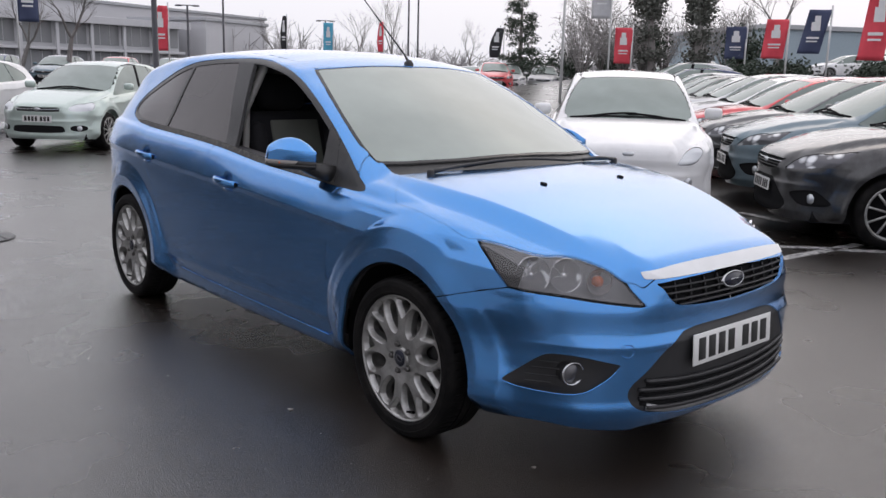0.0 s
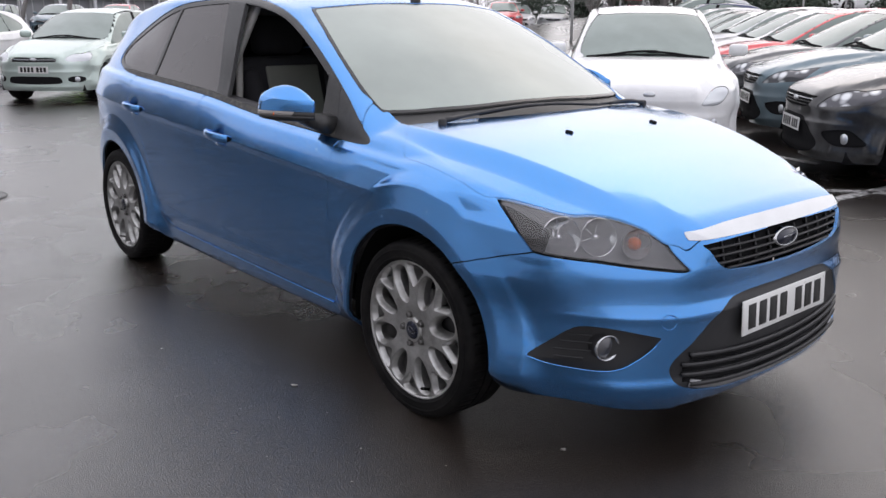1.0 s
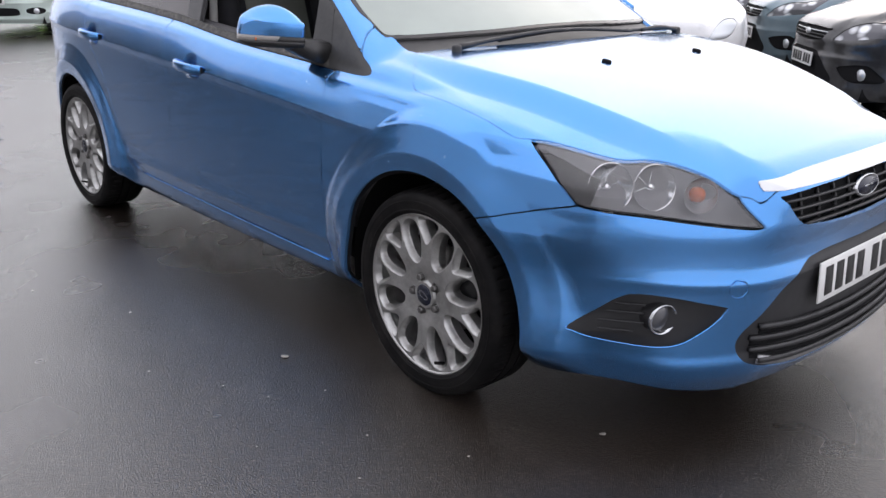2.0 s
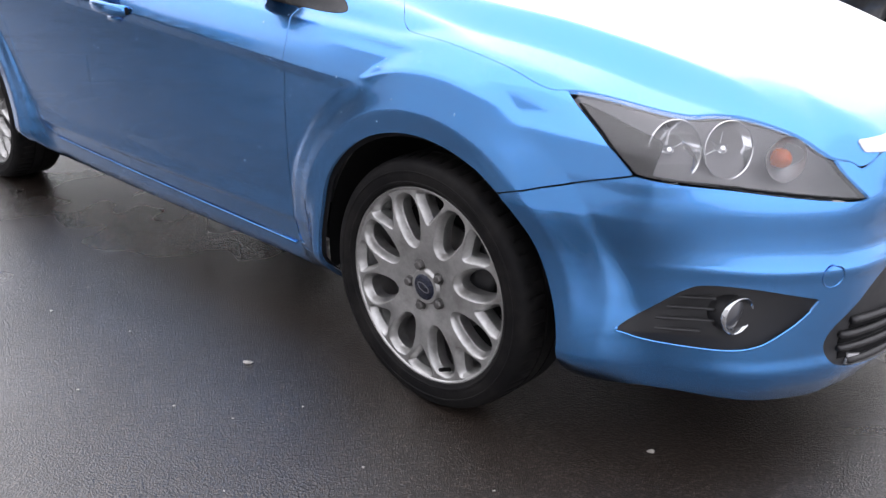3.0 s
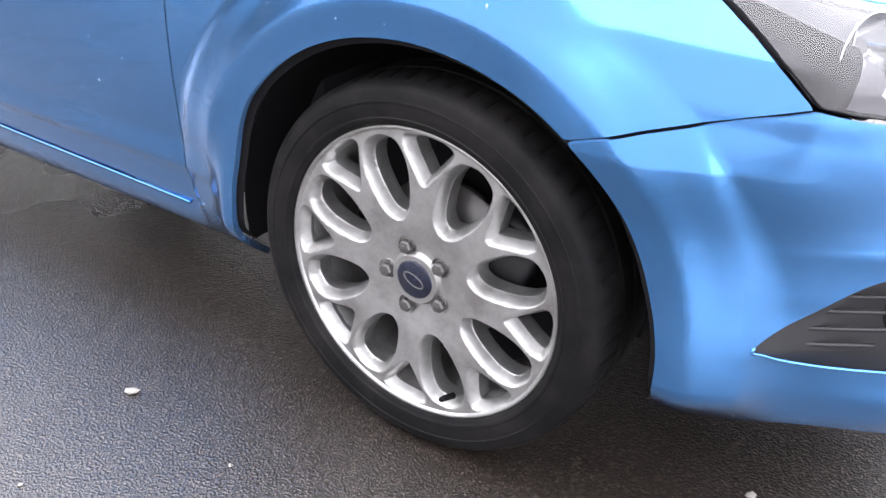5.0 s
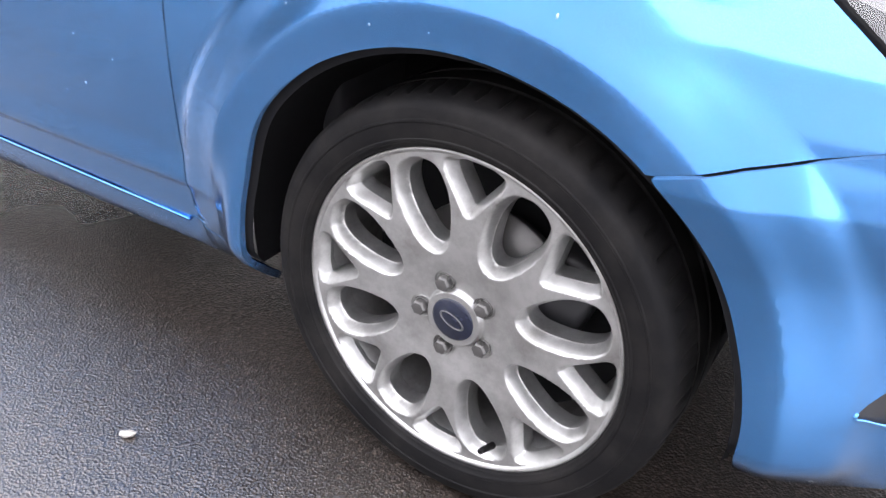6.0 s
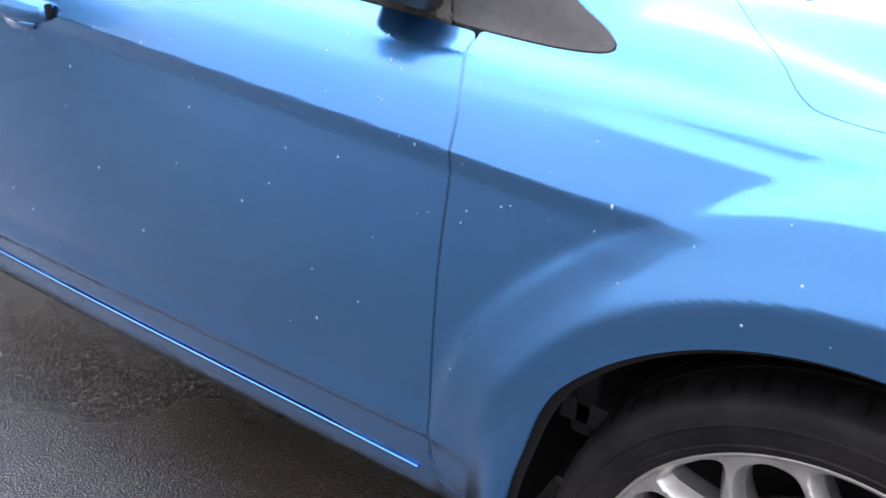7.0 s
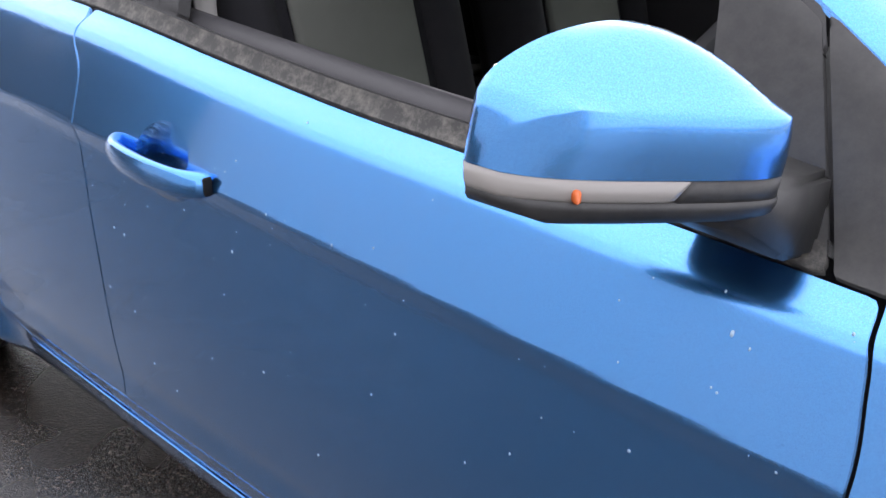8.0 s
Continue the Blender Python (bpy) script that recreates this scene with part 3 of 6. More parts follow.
def lamp_f(s, z, p):
    return np.minimum(inside(LAMP, s, z), -hood_f(p))


SEAM = lambda p: np.maximum((p[:, 0] + 0.409) * 0.85 + (p[:, 2] - 0.963) * 0.52, 0.93 - p[:, 2])  # between wing and windscreen pillar


CUPS = ((-1.332, 0.853), (-2.296, 0.902))  # finger hollows behind the handles


def cup_f(p):
    return np.minimum.reduce([(np.hypot((p[:, 0] - cx) / 0.056, (p[:, 2] - cz) / 0.043) - 1) * 0.045 + GAP for cx, cz in CUPS])


def front_door_f(s, z, p):
    return np.minimum.reduce([inside(F_DOOR, p[:, 0], p[:, 2]), -inside(DLO, p[:, 0], p[:, 2]), cup_f(p)]) - GAP


def rear_door_f(s, z, p):
    return np.minimum(np.minimum(inside(R_DOOR, p[:, 0], p[:, 2]), -inside(DLO, p[:, 0], p[:, 2])), np.minimum(arch_gap(p, 0.01), cup_f(p))) - GAP


def wing_f(s, z, p):
    f = np.minimum.reduce([-inside(F_DOOR, p[:, 0], p[:, 2]), -inside(BUMPER, s, z), -lamp_f(s, z, p), -hood_f(p) + 0.0012, -inside(DLO, p[:, 0], p[:, 2]) + GAP,
                           arch_gap(p), rail_f(p), p[:, 0] + 0.515 + 0 * z, SEAM(p), z - 0.262, -screen_f(p) + 0.008])
    return f - GAP


def bumper_f(s, z, p):
    return np.minimum.reduce([inside(BUMPER, s, z), -lamp_f(s, z, p), -hood_f(p) + 0.0012, -inside(GRILLE, s, z), -inside(MASK, s, z) + GAP, -inside(FOG, s, z) + GAP, arch_gap(p), z - 0.185 - 0.030 * step(s, 0.50, 0.85)]) - GAP


def body_f(s, z, p):
    """Pillars, roof rails, sill and rear quarter, all in one pressing."""
    wing = np.minimum.reduce([p[:, 0] + 0.515, SEAM(p), z - 0.262])
    return np.minimum.reduce([-inside(F_DOOR, p[:, 0], p[:, 2]), -inside(R_DOOR, p[:, 0], p[:, 2]), -inside(DLO, p[:, 0], p[:, 2]) + GAP, -wing, arch_gap(p),
                              rail_f(p), -screen_f(p) + 0.001 + 0.010 * step(z, 1.085, 1.05) * step(p[:, 0], -0.56, -0.50), z - 0.198, -inside(BUMPER, s, z), PLAN_S[-1] - 0.75 - s + (z < 0.75) * 0.12]) - GAP


def tail_f(s, z, p):
    return np.minimum.reduce([s - (PLAN_S[-1] - 0.75), np.where(p[:, 2] > 1.05, np.abs(p[:, 1]) - 0.62, 1), 1.25 - z, z - 0.2])


for mirror in (False, True):
    c = (0.010, 0.007) if not mirror else (0.024, 0.016)
    k = dict(mirror=mirror)
    f_door = side_panel("front_door", (1.93, 3.12, 0.262, 1.0), front_door_f, blue_paint, car, c, **k)
    r_door = side_panel("rear_door", (3.01, 3.92, 0.285, 1.06), rear_door_f, blue_paint, car, (0.014, 0.012) if not mirror else c, **k)
    side_panel("front_wing", (0.93, 2.02, 0.25, 1.06), wing_f, blue_paint, car, (0.007, 0.005) if not mirror else (0.010, 0.007), **k)
    bumper = side_panel("front_bumper", (0.0, 1.36, 0.18, 0.80), bumper_f, blue_paint, car, (0.009, 0.006) if not mirror else (0.009, 0.007), **k)
    side_panel("body_side", (1.80, PLAN_S[-1] - 0.4, 0.19, 1.47), body_f, blue_paint, car, (0.014, 0.008) if not mirror else c, **k)
    side_panel("rear_panel", (PLAN_S[-1] - 0.86, PLAN_S[-1], 0.2, 1.25), tail_f, blue_paint, car, (0.03, 0.025), **k)
    # black skin added behind the shut lines, standing in for shade in the gaps
    side_panel("gap_shade_skin", (0.03, PLAN_S[-1] - 0.1, 0.21, 1.02),
               lambda s, z, p: np.minimum.reduce([arch_gap(p, -0.01), belt(p[:, 0]) - 0.02 - z, cup_f(p) - 0.012, np.abs(p[:, 1]) - 0.4, np.where(s < 1.3, -inside(FOG, s, z) - 0.004, 1),
                                                  np.where(s < 1.3, -lamp_f(s, z, p) - 0.004, 1), s - 0.66, -hood_f(p) - 0.01]),
               gap_black, car, (0.03, 0.025), 0, -0.016, **k)

# bonnet, cowl, windscreen, roof, tail glass
top_panel("bonnet", (-0.30, 0.865, -0.83, 0.83), lambda x, y: inside(HOOD, x, np.abs(y)) - 0.001, blue_paint, car, (0.0075, 0.0075))
top_panel("cowl_panel", (-0.48, -0.13, -0.70, 0.70), lambda x, y: np.minimum.reduce([-inside(HOOD, x, np.abs(y)), -inside(SCREEN, x, np.abs(y)), 0.655 - np.abs(y), x + 0.46, -0.12 - x]) - 0.001,
          trim_black, car, (0.02, 0.02), 0.01, -0.012, label="matt black plastic cowl")
windscreen = top_panel("windscreen", (-1.12, -0.24, -0.68, 0.68), lambda x, y: inside(SCREEN, x, np.abs(y)) - 0.016, screen_glass, car, (0.02, 0.02), 0.0, -0.002, label="misted windscreen glass")
windscreen.visible_shadow = False
top_panel("windscreen_seal", (-1.12, -0.24, -0.68, 0.68), lambda x, y: np.minimum(inside(SCREEN, x, np.abs(y)) - 0.0025, 0.0185 - inside(SCREEN, x, np.abs(y))), gloss_black, car, (0.012, 0.012), 0.006, -0.0025, label="thin black rubber seal")
top_panel("roof", (-2.92, -1.0, -0.54, 0.54), lambda x, y: np.minimum.reduce([-inside(SCREEN, x, np.abs(y)) - 0.001, 0.5325 - np.abs(y), x + 2.90]), blue_paint, car, (0.025, 0.02), 0.01)
top_panel("tailgate_glass", (-3.36, -2.88, -0.56, 0.56), lambda x, y: np.minimum(0.55 - np.abs(y), -2.905 - x), privacy_glass, car, (0.04, 0.03), 0.006)

# side glass and its black frames
BP_FRONT = lambda p: (p[:, 0] + 1.410) - (p[:, 2] - 0.998) * -0.236
BP_REAR = lambda p: (p[:, 0] + 1.505) - (p[:, 2] - 1.002) * -0.366
DIV = lambda p: (p[:, 0] + 2.227) - (p[:, 2] - 1.050) * 0.278
SAIL = lambda p: (p[:, 0] + 0.545) - (p[:, 2] - 0.915) * -0.36
SAIL_B = lambda p: (p[:, 0] + 0.66) - (p[:, 2] - 0.915) * -0.20


def dlo_f(p):
    return inside(DLO, p[:, 0], p[:, 2])


def low_edge(p):
    return p[:, 2] - belt(p[:, 0])


for mirror in (False, True):
    k = dict(mirror=mirror)
    c = (0.010, 0.008) if not mirror else (0.03, 0.02)
    box = (1.80, 4.3, 0.90, 1.45)
    frame_f = lambda s, z, p: np.minimum.reduce([dlo_f(p) - 0.0015, 0.024 - dlo_f(p), low_edge(p) - 0.012, -SAIL(p) + 0 * z])
    side_panel("window_frame", box, frame_f, gloss_black, car, c, 0.014, -0.003, "black window surround", **k)
    side_panel("window_seal", (1.96, 4.15, 0.90, 1.07), lambda s, z, p: np.minimum.reduce([dlo_f(p) - 0.001, 0.022 - low_edge(p), -SAIL(p) - 0.003, np.abs(p[:, 0] + 1.574) - 0.002]),
               belt_rubber, car, (0.012, 0.005) if not mirror else c, 0.016, 0.003, "dirty grey-black rubber window seal", **k)
    side_panel("quarter_trim", (1.80, 2.16, 0.90, 1.13), lambda s, z, p: np.minimum.reduce([dlo_f(p) - 0.0015, SAIL(p) - 0.003]), trim_black, car, (0.008, 0.006) if not mirror else c, 0.012, 0.001, "matt black corner trim", **k)
    side_panel("mirror_sail", (1.98, 2.24, 0.90, 1.16), lambda s, z, p: np.minimum.reduce([dlo_f(p) - 0.008, -SAIL(p) - 0.003, SAIL_B(p), low_edge(p) - 0.004]), trim_black, car, (0.008, 0.006) if not mirror else c, 0.012, -0.001, "matt black mirror mounting plate", **k)
    side_panel("centre_pillar", (2.85, 3.3, 0.98, 1.45), lambda s, z, p: np.minimum.reduce([dlo_f(p) - 0.02, -BP_FRONT(p), BP_REAR(p), low_edge(p) - 0.02, np.abs(BP_REAR(p) - 0.055) - 0.002]), gloss_black, car, c, 0.02, -0.003, "gloss black door pillar cover", **k)
    g1 = side_panel("rear_window", (2.9, 4.0, 0.98, 1.45), lambda s, z, p: np.minimum.reduce([dlo_f(p) - 0.015, -BP_REAR(p), DIV(p) - 0.012, low_edge(p) - 0.015]), privacy_glass, car, (0.03, 0.02), 0, -0.007, "dark tinted door glass", **k)
    g2 = side_panel("quarter_window", (3.5, 4.3, 1.0, 1.42), lambda s, z, p: np.minimum.reduce([dlo_f(p) - 0.015, -DIV(p) - 0.012, low_edge(p) - 0.015]), privacy_glass, car, (0.03, 0.02), 0, -0.007, "dark tinted quarter glass", **k)
    side_panel("window_divider", (3.6, 3.85, 1.0, 1.43), lambda s, z, p: np.minimum.reduce([dlo_f(p) - 0.015, 0.013 - np.abs(DIV(p)), low_edge(p) - 0.015]), gloss_black, car, (0.01, 0.01), 0.012, -0.003, **k)
    if mirror:
        g3 = side_panel("door_window", (2.1, 3.0, 0.93, 1.43), lambda s, z, p: np.minimum.reduce([dlo_f(p) - 0.015, -SAIL_B(p), BP_FRONT(p), low_edge(p) - 0.015]), side_glass, car, (0.03, 0.02), 0, -0.007, **k)
        g3.visible_shadow = False

# sills: the bright turned lip under the doors and the dark underbody
lip_x = np.linspace(-2.0, -0.545, 40)
lip_z = 0.263 - 0.0245 * (lip_x + 0.545)
for mirror in (False, True):
    q = on_side(1.476 - lip_x, lip_z)
    nn = normals_of(q)
    q = q + nn * 0.002
    if mirror:
        q, nn = q * (1, -1, 1), nn * (1, -1, 1)
    part("sill_lip", ribbon(q.tolist(), nn.tolist(), 0.007, 0.003), blue_paint, car, "rounded bright door lip")
part("underbody", block(3.3, 1.30, 0.05, 0.01, m=pose(-1.35, 0, 0.225)), gap_black, car)
for wx in (-0.006, -2.640):
    for sgn in (-1, 1):
        ring = []
        for yy in (0.828, 0.80, 0.50):
            ring.append([(wx + 0.392 * math.cos(a), sgn * yy, max(0.306 + 0.392 * math.sin(a), 0.235)) for a in np.linspace(-0.25, math.pi + 0.25, 40)])
        ring.append([(wx + 0.02 * math.cos(a), sgn * 0.50, 0.306 + 0.02 * math.sin(a)) for a in np.linspace(-0.25, math.pi + 0.25, 40)])
        part("wheel_arch_liner", loft(ring, cap=False, close=False), gap_black, car)

# ---- wheels: eight forked spokes ----
PETAL = rounded([(0.097, 0.0), (0.104, 0.015), (0.120, 0.026), (0.150, 0.0360), (0.180, 0.0405), (0.205, 0.037), (0.222, 0.026), (0.2305, 0.0),
                 (0.222, -0.026), (0.205, -0.037), (0.180, -0.0405), (0.150, -0.0360), (0.120, -0.026), (0.104, -0.015)], steps=4)
FORK = rounded([(0.161, 0.0), (0.166, 0.008), (0.190, 0.025), (0.214, 0.041), (0.2285, 0.041), (0.2365, 0.020), (0.2375, 0.0),
                (0.2365, -0.020), (0.2285, -0.041), (0.214, -0.041), (0.190, -0.025), (0.166, -0.008)], steps=4)


def spoke_holes(u, v):
    """Depth inside the nearest opening of the wheel face."""
    r, a = np.hypot(u, v), np.arctan2(v, u)
    e = math.pi / 4
    b = (a - radians(19) + e / 2) % e - e / 2
    petal = inside(PETAL, r * np.cos(b), r * np.sin(b))
    b = (a - radians(41.5) + e / 2) % e - e / 2
    fork = inside(FORK, r * np.cos(b), r * np.sin(b))
    return petal, fork


def face_depth(u, v):
    """How far the wheel face lies behind its outermost plane."""
    r = np.hypot(u, v)
    petal, fork = spoke_holes(u, v)
    base = 0.004 + 0.010 * step(r, 0.13, 0.03) + 0.003 * step(r, 0.20, 0.235) - 0.010 * step(r, 0.046, 0.040)
    t = np.clip(np.maximum(petal + 0.0015, 0) / 0.0100, 0, 1)
    w = np.clip(np.maximum(fork + 0.0015, 0) / 0.0110, 0, 1)
    return base + 0.022 * t ** 1.3 + 0.021 * w ** 1.25


def build_wheel(parent):
    """Wheel about its own y axis, outer face towards -y, at the origin."""
    def field(r, a):
        u, v = r * np.cos(a), r * np.sin(a)
        petal, fork = spoke_holes(u, v)
        return np.minimum(0.0085 - petal, 0.0092 - fork)
    ra, t = sheet((0.024, 0.2395, 0, 2 * math.pi), (0.0022, 2 * math.pi / 480), field)
    u, v = ra[:, 0] * np.cos(ra[:, 1]), ra[:, 0] * np.sin(ra[:, 1])
    p = np.stack([u, -0.020 + face_depth(u, v), v], -1)
    e = 0.0006
    n = np.stack([(face_depth(u + e, v) - face_depth(u - e, v)) / (2 * e), -np.ones_like(u), (face_depth(u, v + e) - face_depth(u, v - e)) / (2 * e)], -1)
    n /= np.linalg.norm(n, axis=1, keepdims=True)
    wheel = skin("wheel", p, n * (1, 1, 1), t, satin_alloy, parent, 0.0, "eight-spoke forked silver alloy wheel, dusty")
    # walls of the openings and the barrel
    tr = np.asarray(t)
    ed = np.vstack([tr[:, [0, 1]], tr[:, [1, 2]], tr[:, [2, 0]]])
    _, idx, cnt = np.unique(np.sort(ed, 1), axis=0, return_index=True, return_counts=True)
    rim = [q for q in ed[idx[cnt == 1]] if np.hypot(*p[q[0]][[0, 2]]) < 0.2385 and 0.03 < np.hypot(*p[q[0]][[0, 2]]) and not (abs(ra[q[0], 1]) < 1e-6 or abs(ra[q[0], 1] - 2 * math.pi) < 1e-6)]
    bm = bmesh.new()
    made = {}
    for a, b in rim:
        quad = []
        for i, deep in ((a, 0.0), (b, 0.0), (b, 0.028), (a, 0.028)):
            key = (int(i), deep)
            if key not in made:
                made[key] = bm.verts.new((p[i][0], p[i][1] + deep, p[i][2]))
            quad.append(made[key])
        bm.faces.new(quad)
    part("spoke_sides", bm, satin_alloy, wheel)
    turn = pose(0, 0, 0, 90, 0, 0)
    part("rim", lathe([(0.2365, 0.0105), (0.2395, 0.0150), (0.2425, 0.0175), (0.2455, 0.0165), (0.2465, 0.012), (0.244, 0.004), (0.234, -0.004), (0.226, -0.02), (0.218, -0.06), (0.214, -0.19)], 128), satin_alloy, wheel, m=turn)
    part("brake_disc", lathe([(0.03, -0.070), (0.135, -0.070), (0.135, -0.082), (0.03, -0.082)], 64), dark_steel, wheel, m=turn)
    # plain matt black disc closes the barrel behind the brake disc
    part("barrel_backing", lathe([(0.001, -0.12), (0.222, -0.12)], 48), gap_black, wheel, m=turn)
    part("brake_caliper", block(0.10, 0.07, 0.14, 0.012, m=pose(0.115, 0.080, 0.05, 0, 20, 0)), black_plastic, wheel)
    for a in (110, 182, 254, 326, 38):
        x, z = 0.0545 * math.cos(radians(a)), 0.0545 * math.sin(radians(a))
        bm = lathe([(0.0140, -0.004), (0.0145, 0.0000), (0.0125, 0.0035), (0.0125, 0.0035)], 20)
        nut = lathe([(0.0112, 0.001), (0.0112, 0.011), (0.0096, 0.014), (0.002, 0.0150), (0.0001, 0.0150)], 6)
        part("wheel_nut", merge(bm, nut), dark_steel, wheel, "steel wheel nut", smooth=False, m=pose(x, -0.007, z, 90, 0, 0))
        part("nut_pocket", lathe([(0.0165, 0.0020), (0.0150, 0.0005), (0.0145, -0.008)], 24), satin_alloy, wheel, m=pose(x, -0.0088, z, 90, 0, 0))
    part("centre_cap", lathe([(0.0335, 0.002), (0.0325, 0.0065), (0.029, 0.0085), (0.0001, 0.0100)], 40), badge_blue, wheel, "dark blue round centre cap", m=pose(0, -0.0095, 0, 90, 0, 0))
    oval = lathe([(1.0, 0.0), (0.96, 0.0010), (0.88, 0.0010), (0.84, 0.0)], 40)
    part("cap_oval", oval, dark_steel, wheel, m=pose(0, -0.0188, 0, 90, 22, 0) @ Matrix.Diagonal((0.0205, 0.0098, 1, 1)))
    part("cap_ring", lathe([(0.0375, 0.001), (0.0365, 0.006), (0.0335, 0.0060), (0.0330, 0.002)], 40), satin_alloy, wheel, m=pose(0, -0.0095, 0, 90, 0, 0))
    a = radians(-70)
    part("valve", tube([(0.214 * math.cos(a), 0.0, 0.214 * math.sin(a)), (0.206 * math.cos(a), -0.022, 0.206 * math.sin(a)), (0.203 * math.cos(a), -0.032, 0.203 * math.sin(a))], [0.0055, 0.005, 0.0045], 10), rubber, wheel)
    # tyre: sidewall with raised ribs, shoulder slots and grooves
    prof = [(0.2440, 0.012), (0.2480, 0.0205), (0.2530, 0.0225), (0.2545, 0.0252), (0.2585, 0.0262), (0.2600, 0.0250), (0.2700, 0.0270), (0.2800, 0.0262), (0.2815, 0.0275), (0.2840, 0.0272), (0.2850, 0.0258),
            (0.2960, 0.0240), (0.3025, 0.0200), (0.3070, 0.0140), (0.3105, 0.0060), (0.3128, -0.0040), (0.3142, -0.0150), (0.3150, -0.030), (0.3154, -0.0440), (0.3085, -0.0450), (0.3085, -0.0510), (0.3152, -0.0520),
            (0.3160, -0.085), (0.3095, -0.086), (0.3095, -0.093), (0.3160, -0.094), (0.3155, -0.150), (0.3085, -0.165), (0.28, -0.190), (0.24, -0.185)]
    segs = 360
    bm = bmesh.new()
    rings = []
    for r, h in prof:
        ring = []
        for i in range(segs):
            a = 2 * math.pi * i / segs
            rr = r
            if 0.3075 < r < 0.3153 and -0.042 < h < 0.0 and i % 6 == 0:
                rr -= 0.0050
            x, z = rr * math.cos(a), rr * math.sin(a)
            ring.append(bm.verts.new((x, -h, max(z, -0.3105))))
        rings.append(ring)
    for a, b in zip(rings, rings[1:]):
        for i in range(segs):
            j = (i + 1) % segs
            bm.faces.new((a[i], a[j], b[j], b[i]))
    edge_split(part("tyre", bm, rubber, wheel, "worn low-profile black tyre"), 40)
    return wheel


front_right = build_wheel(car)
front_right.location = (0, -0.852, 0.312)
rear_right = copy_thing(front_right, pose(-2.640, -0.852, 0.312, 0, 37, 0))
for wx, turn in ((0, 15), (-2.64, 50)):
    copy_thing(front_right, pose(wx, 0.852, 0.312, 0, turn, 180))

# ---- nose: grille, chrome bar, badge, mask, plate ----
def along(s0, s1, z, n=40, out=0.0):
    """Points and normals across the nose at height z (a number or a function of s), from s0 to s1; minus is the car's left."""
    s = np.linspace(s0, s1, n)
    zz = z(np.abs(s)) if callable(z) else np.full(n, z)
    p = on_side(np.abs(s), zz)
    nn = normals_of(p)
    f = np.where(s < 0, -1, 1)[:, None] * np.array([0, 1, 0]) + np.array([1, 0, 1])
    return (p * f + nn * f * out).tolist(), (nn * f).tolist()


def nose_bar(name, z, half, width, thick, material, parent, out=0.0, label=""):
    p, n = along(-half, half, z, 48, out)
    return part(name, ribbon(p, n, width, thick), material, parent, label)


def nose_sheet(name, outline, out, material, parent, grow=0.0, label="", cell=(0.012, 0.008)):
    """Both halves of a panel of the nose in one mesh."""
    box = (-outline[:, 0].max() - 0.01, outline[:, 0].max() + 0.01, outline[:, 1].min() - 0.01, outline[:, 1].max() + 0.01)
    sz, t = sheet(box, cell, lambda s, z: inside(outline, s, z) + grow)
    p = on_side(np.abs(sz[:, 0]), sz[:, 1])
    n = normals_of(p)
    f = np.where(sz[:, :1] < 0, -1, 1) * np.array([[0, 1, 0]]) + np.array([[1, 0, 1]])
    return skin(name, p * f + n * f * out, n * f, t, material, parent, 0.0, label)


grille = nose_sheet("upper_grille", GRILLE, -0.030, gap_black, car, 0.004, "black slatted upper grille")
for i, z in enumerate((0.694, 0.670, 0.646, 0.624)):
    half = (0.405, 0.385, 0.362, 0.315)[i]
    nose_bar("grille_slat", z, half, 0.007, 0.012, black_plastic, grille, -0.020)
for s in np.linspace(-0.33, 0.33, 9):
    q = on_side(np.full(6, abs(s)), np.linspace(0.612, 0.716, 6))
    nn = normals_of(q)
    f = np.array([1, -1 if s < 0 else 1, 1])
    part("grille_upright", ribbon((q * f - nn * f * 0.024).tolist(), (nn * f).tolist(), 0.006, 0.006), black_plastic, grille)
chrome_top = spline([0.0, 0.15, 0.30, 0.40, 0.48], [0.762, 0.761, 0.757, 0.750, 0.742])
cz, ct = sheet((-0.50, 0.50, 0.70, 0.79), (0.010, 0.006),
               lambda s, z: np.minimum.reduce([chrome_top(np.abs(s)) - z, z - (0.7225 + 0 * s), (0.480 - np.abs(s)) * 0.8 + 0.15 * (z - 0.75)]))
p = on_side(np.abs(cz[:, 0]), cz[:, 1])
n = normals_of(p)
f = np.where(cz[:, :1] < 0, -1, 1) * np.array([[0, 1, 0]]) + np.array([[1, 0, 1]])
skin("chrome_bar", p * f + n * f * 0.006, n * f, ct, chrome, car, 0.008, "bright chrome bar along the bonnet edge")
badge = part("badge", lathe([(1.0, 0.0), (0.99, 0.010), (0.93, 0.0135), (0.86, 0.0135), (0.83, 0.011), (0.0001, 0.014)], 56), chrome, car, "chrome-rimmed oval badge",
             m=pose(0.850, 0, 0.676, 90, 0, 90) @ pose(0, 0, 0, -8, 0, 0) @ Matrix.Diagonal((0.074, 0.031, 1, 1)))
part("badge_field", lathe([(1.0, 0.0), (0.98, 0.0022), (0.0001, 0.0045)], 48), badge_blue, badge, "dark blue oval field",
     m=pose(0.850, 0, 0.676, 90, 0, 90) @ pose(0, 0, 0.0118, -8, 0, 0) @ Matrix.Diagonal((0.062, 0.0245, 1, 1)))
for i, w in enumerate((0.030, 0.016)):
    part("badge_mark", block(w, 0.004, 0.0015, 0.0006, m=pose(0.8665, -0.012 + i * 0.028, 0.6785, 82, 0, 90)), chrome, badge)

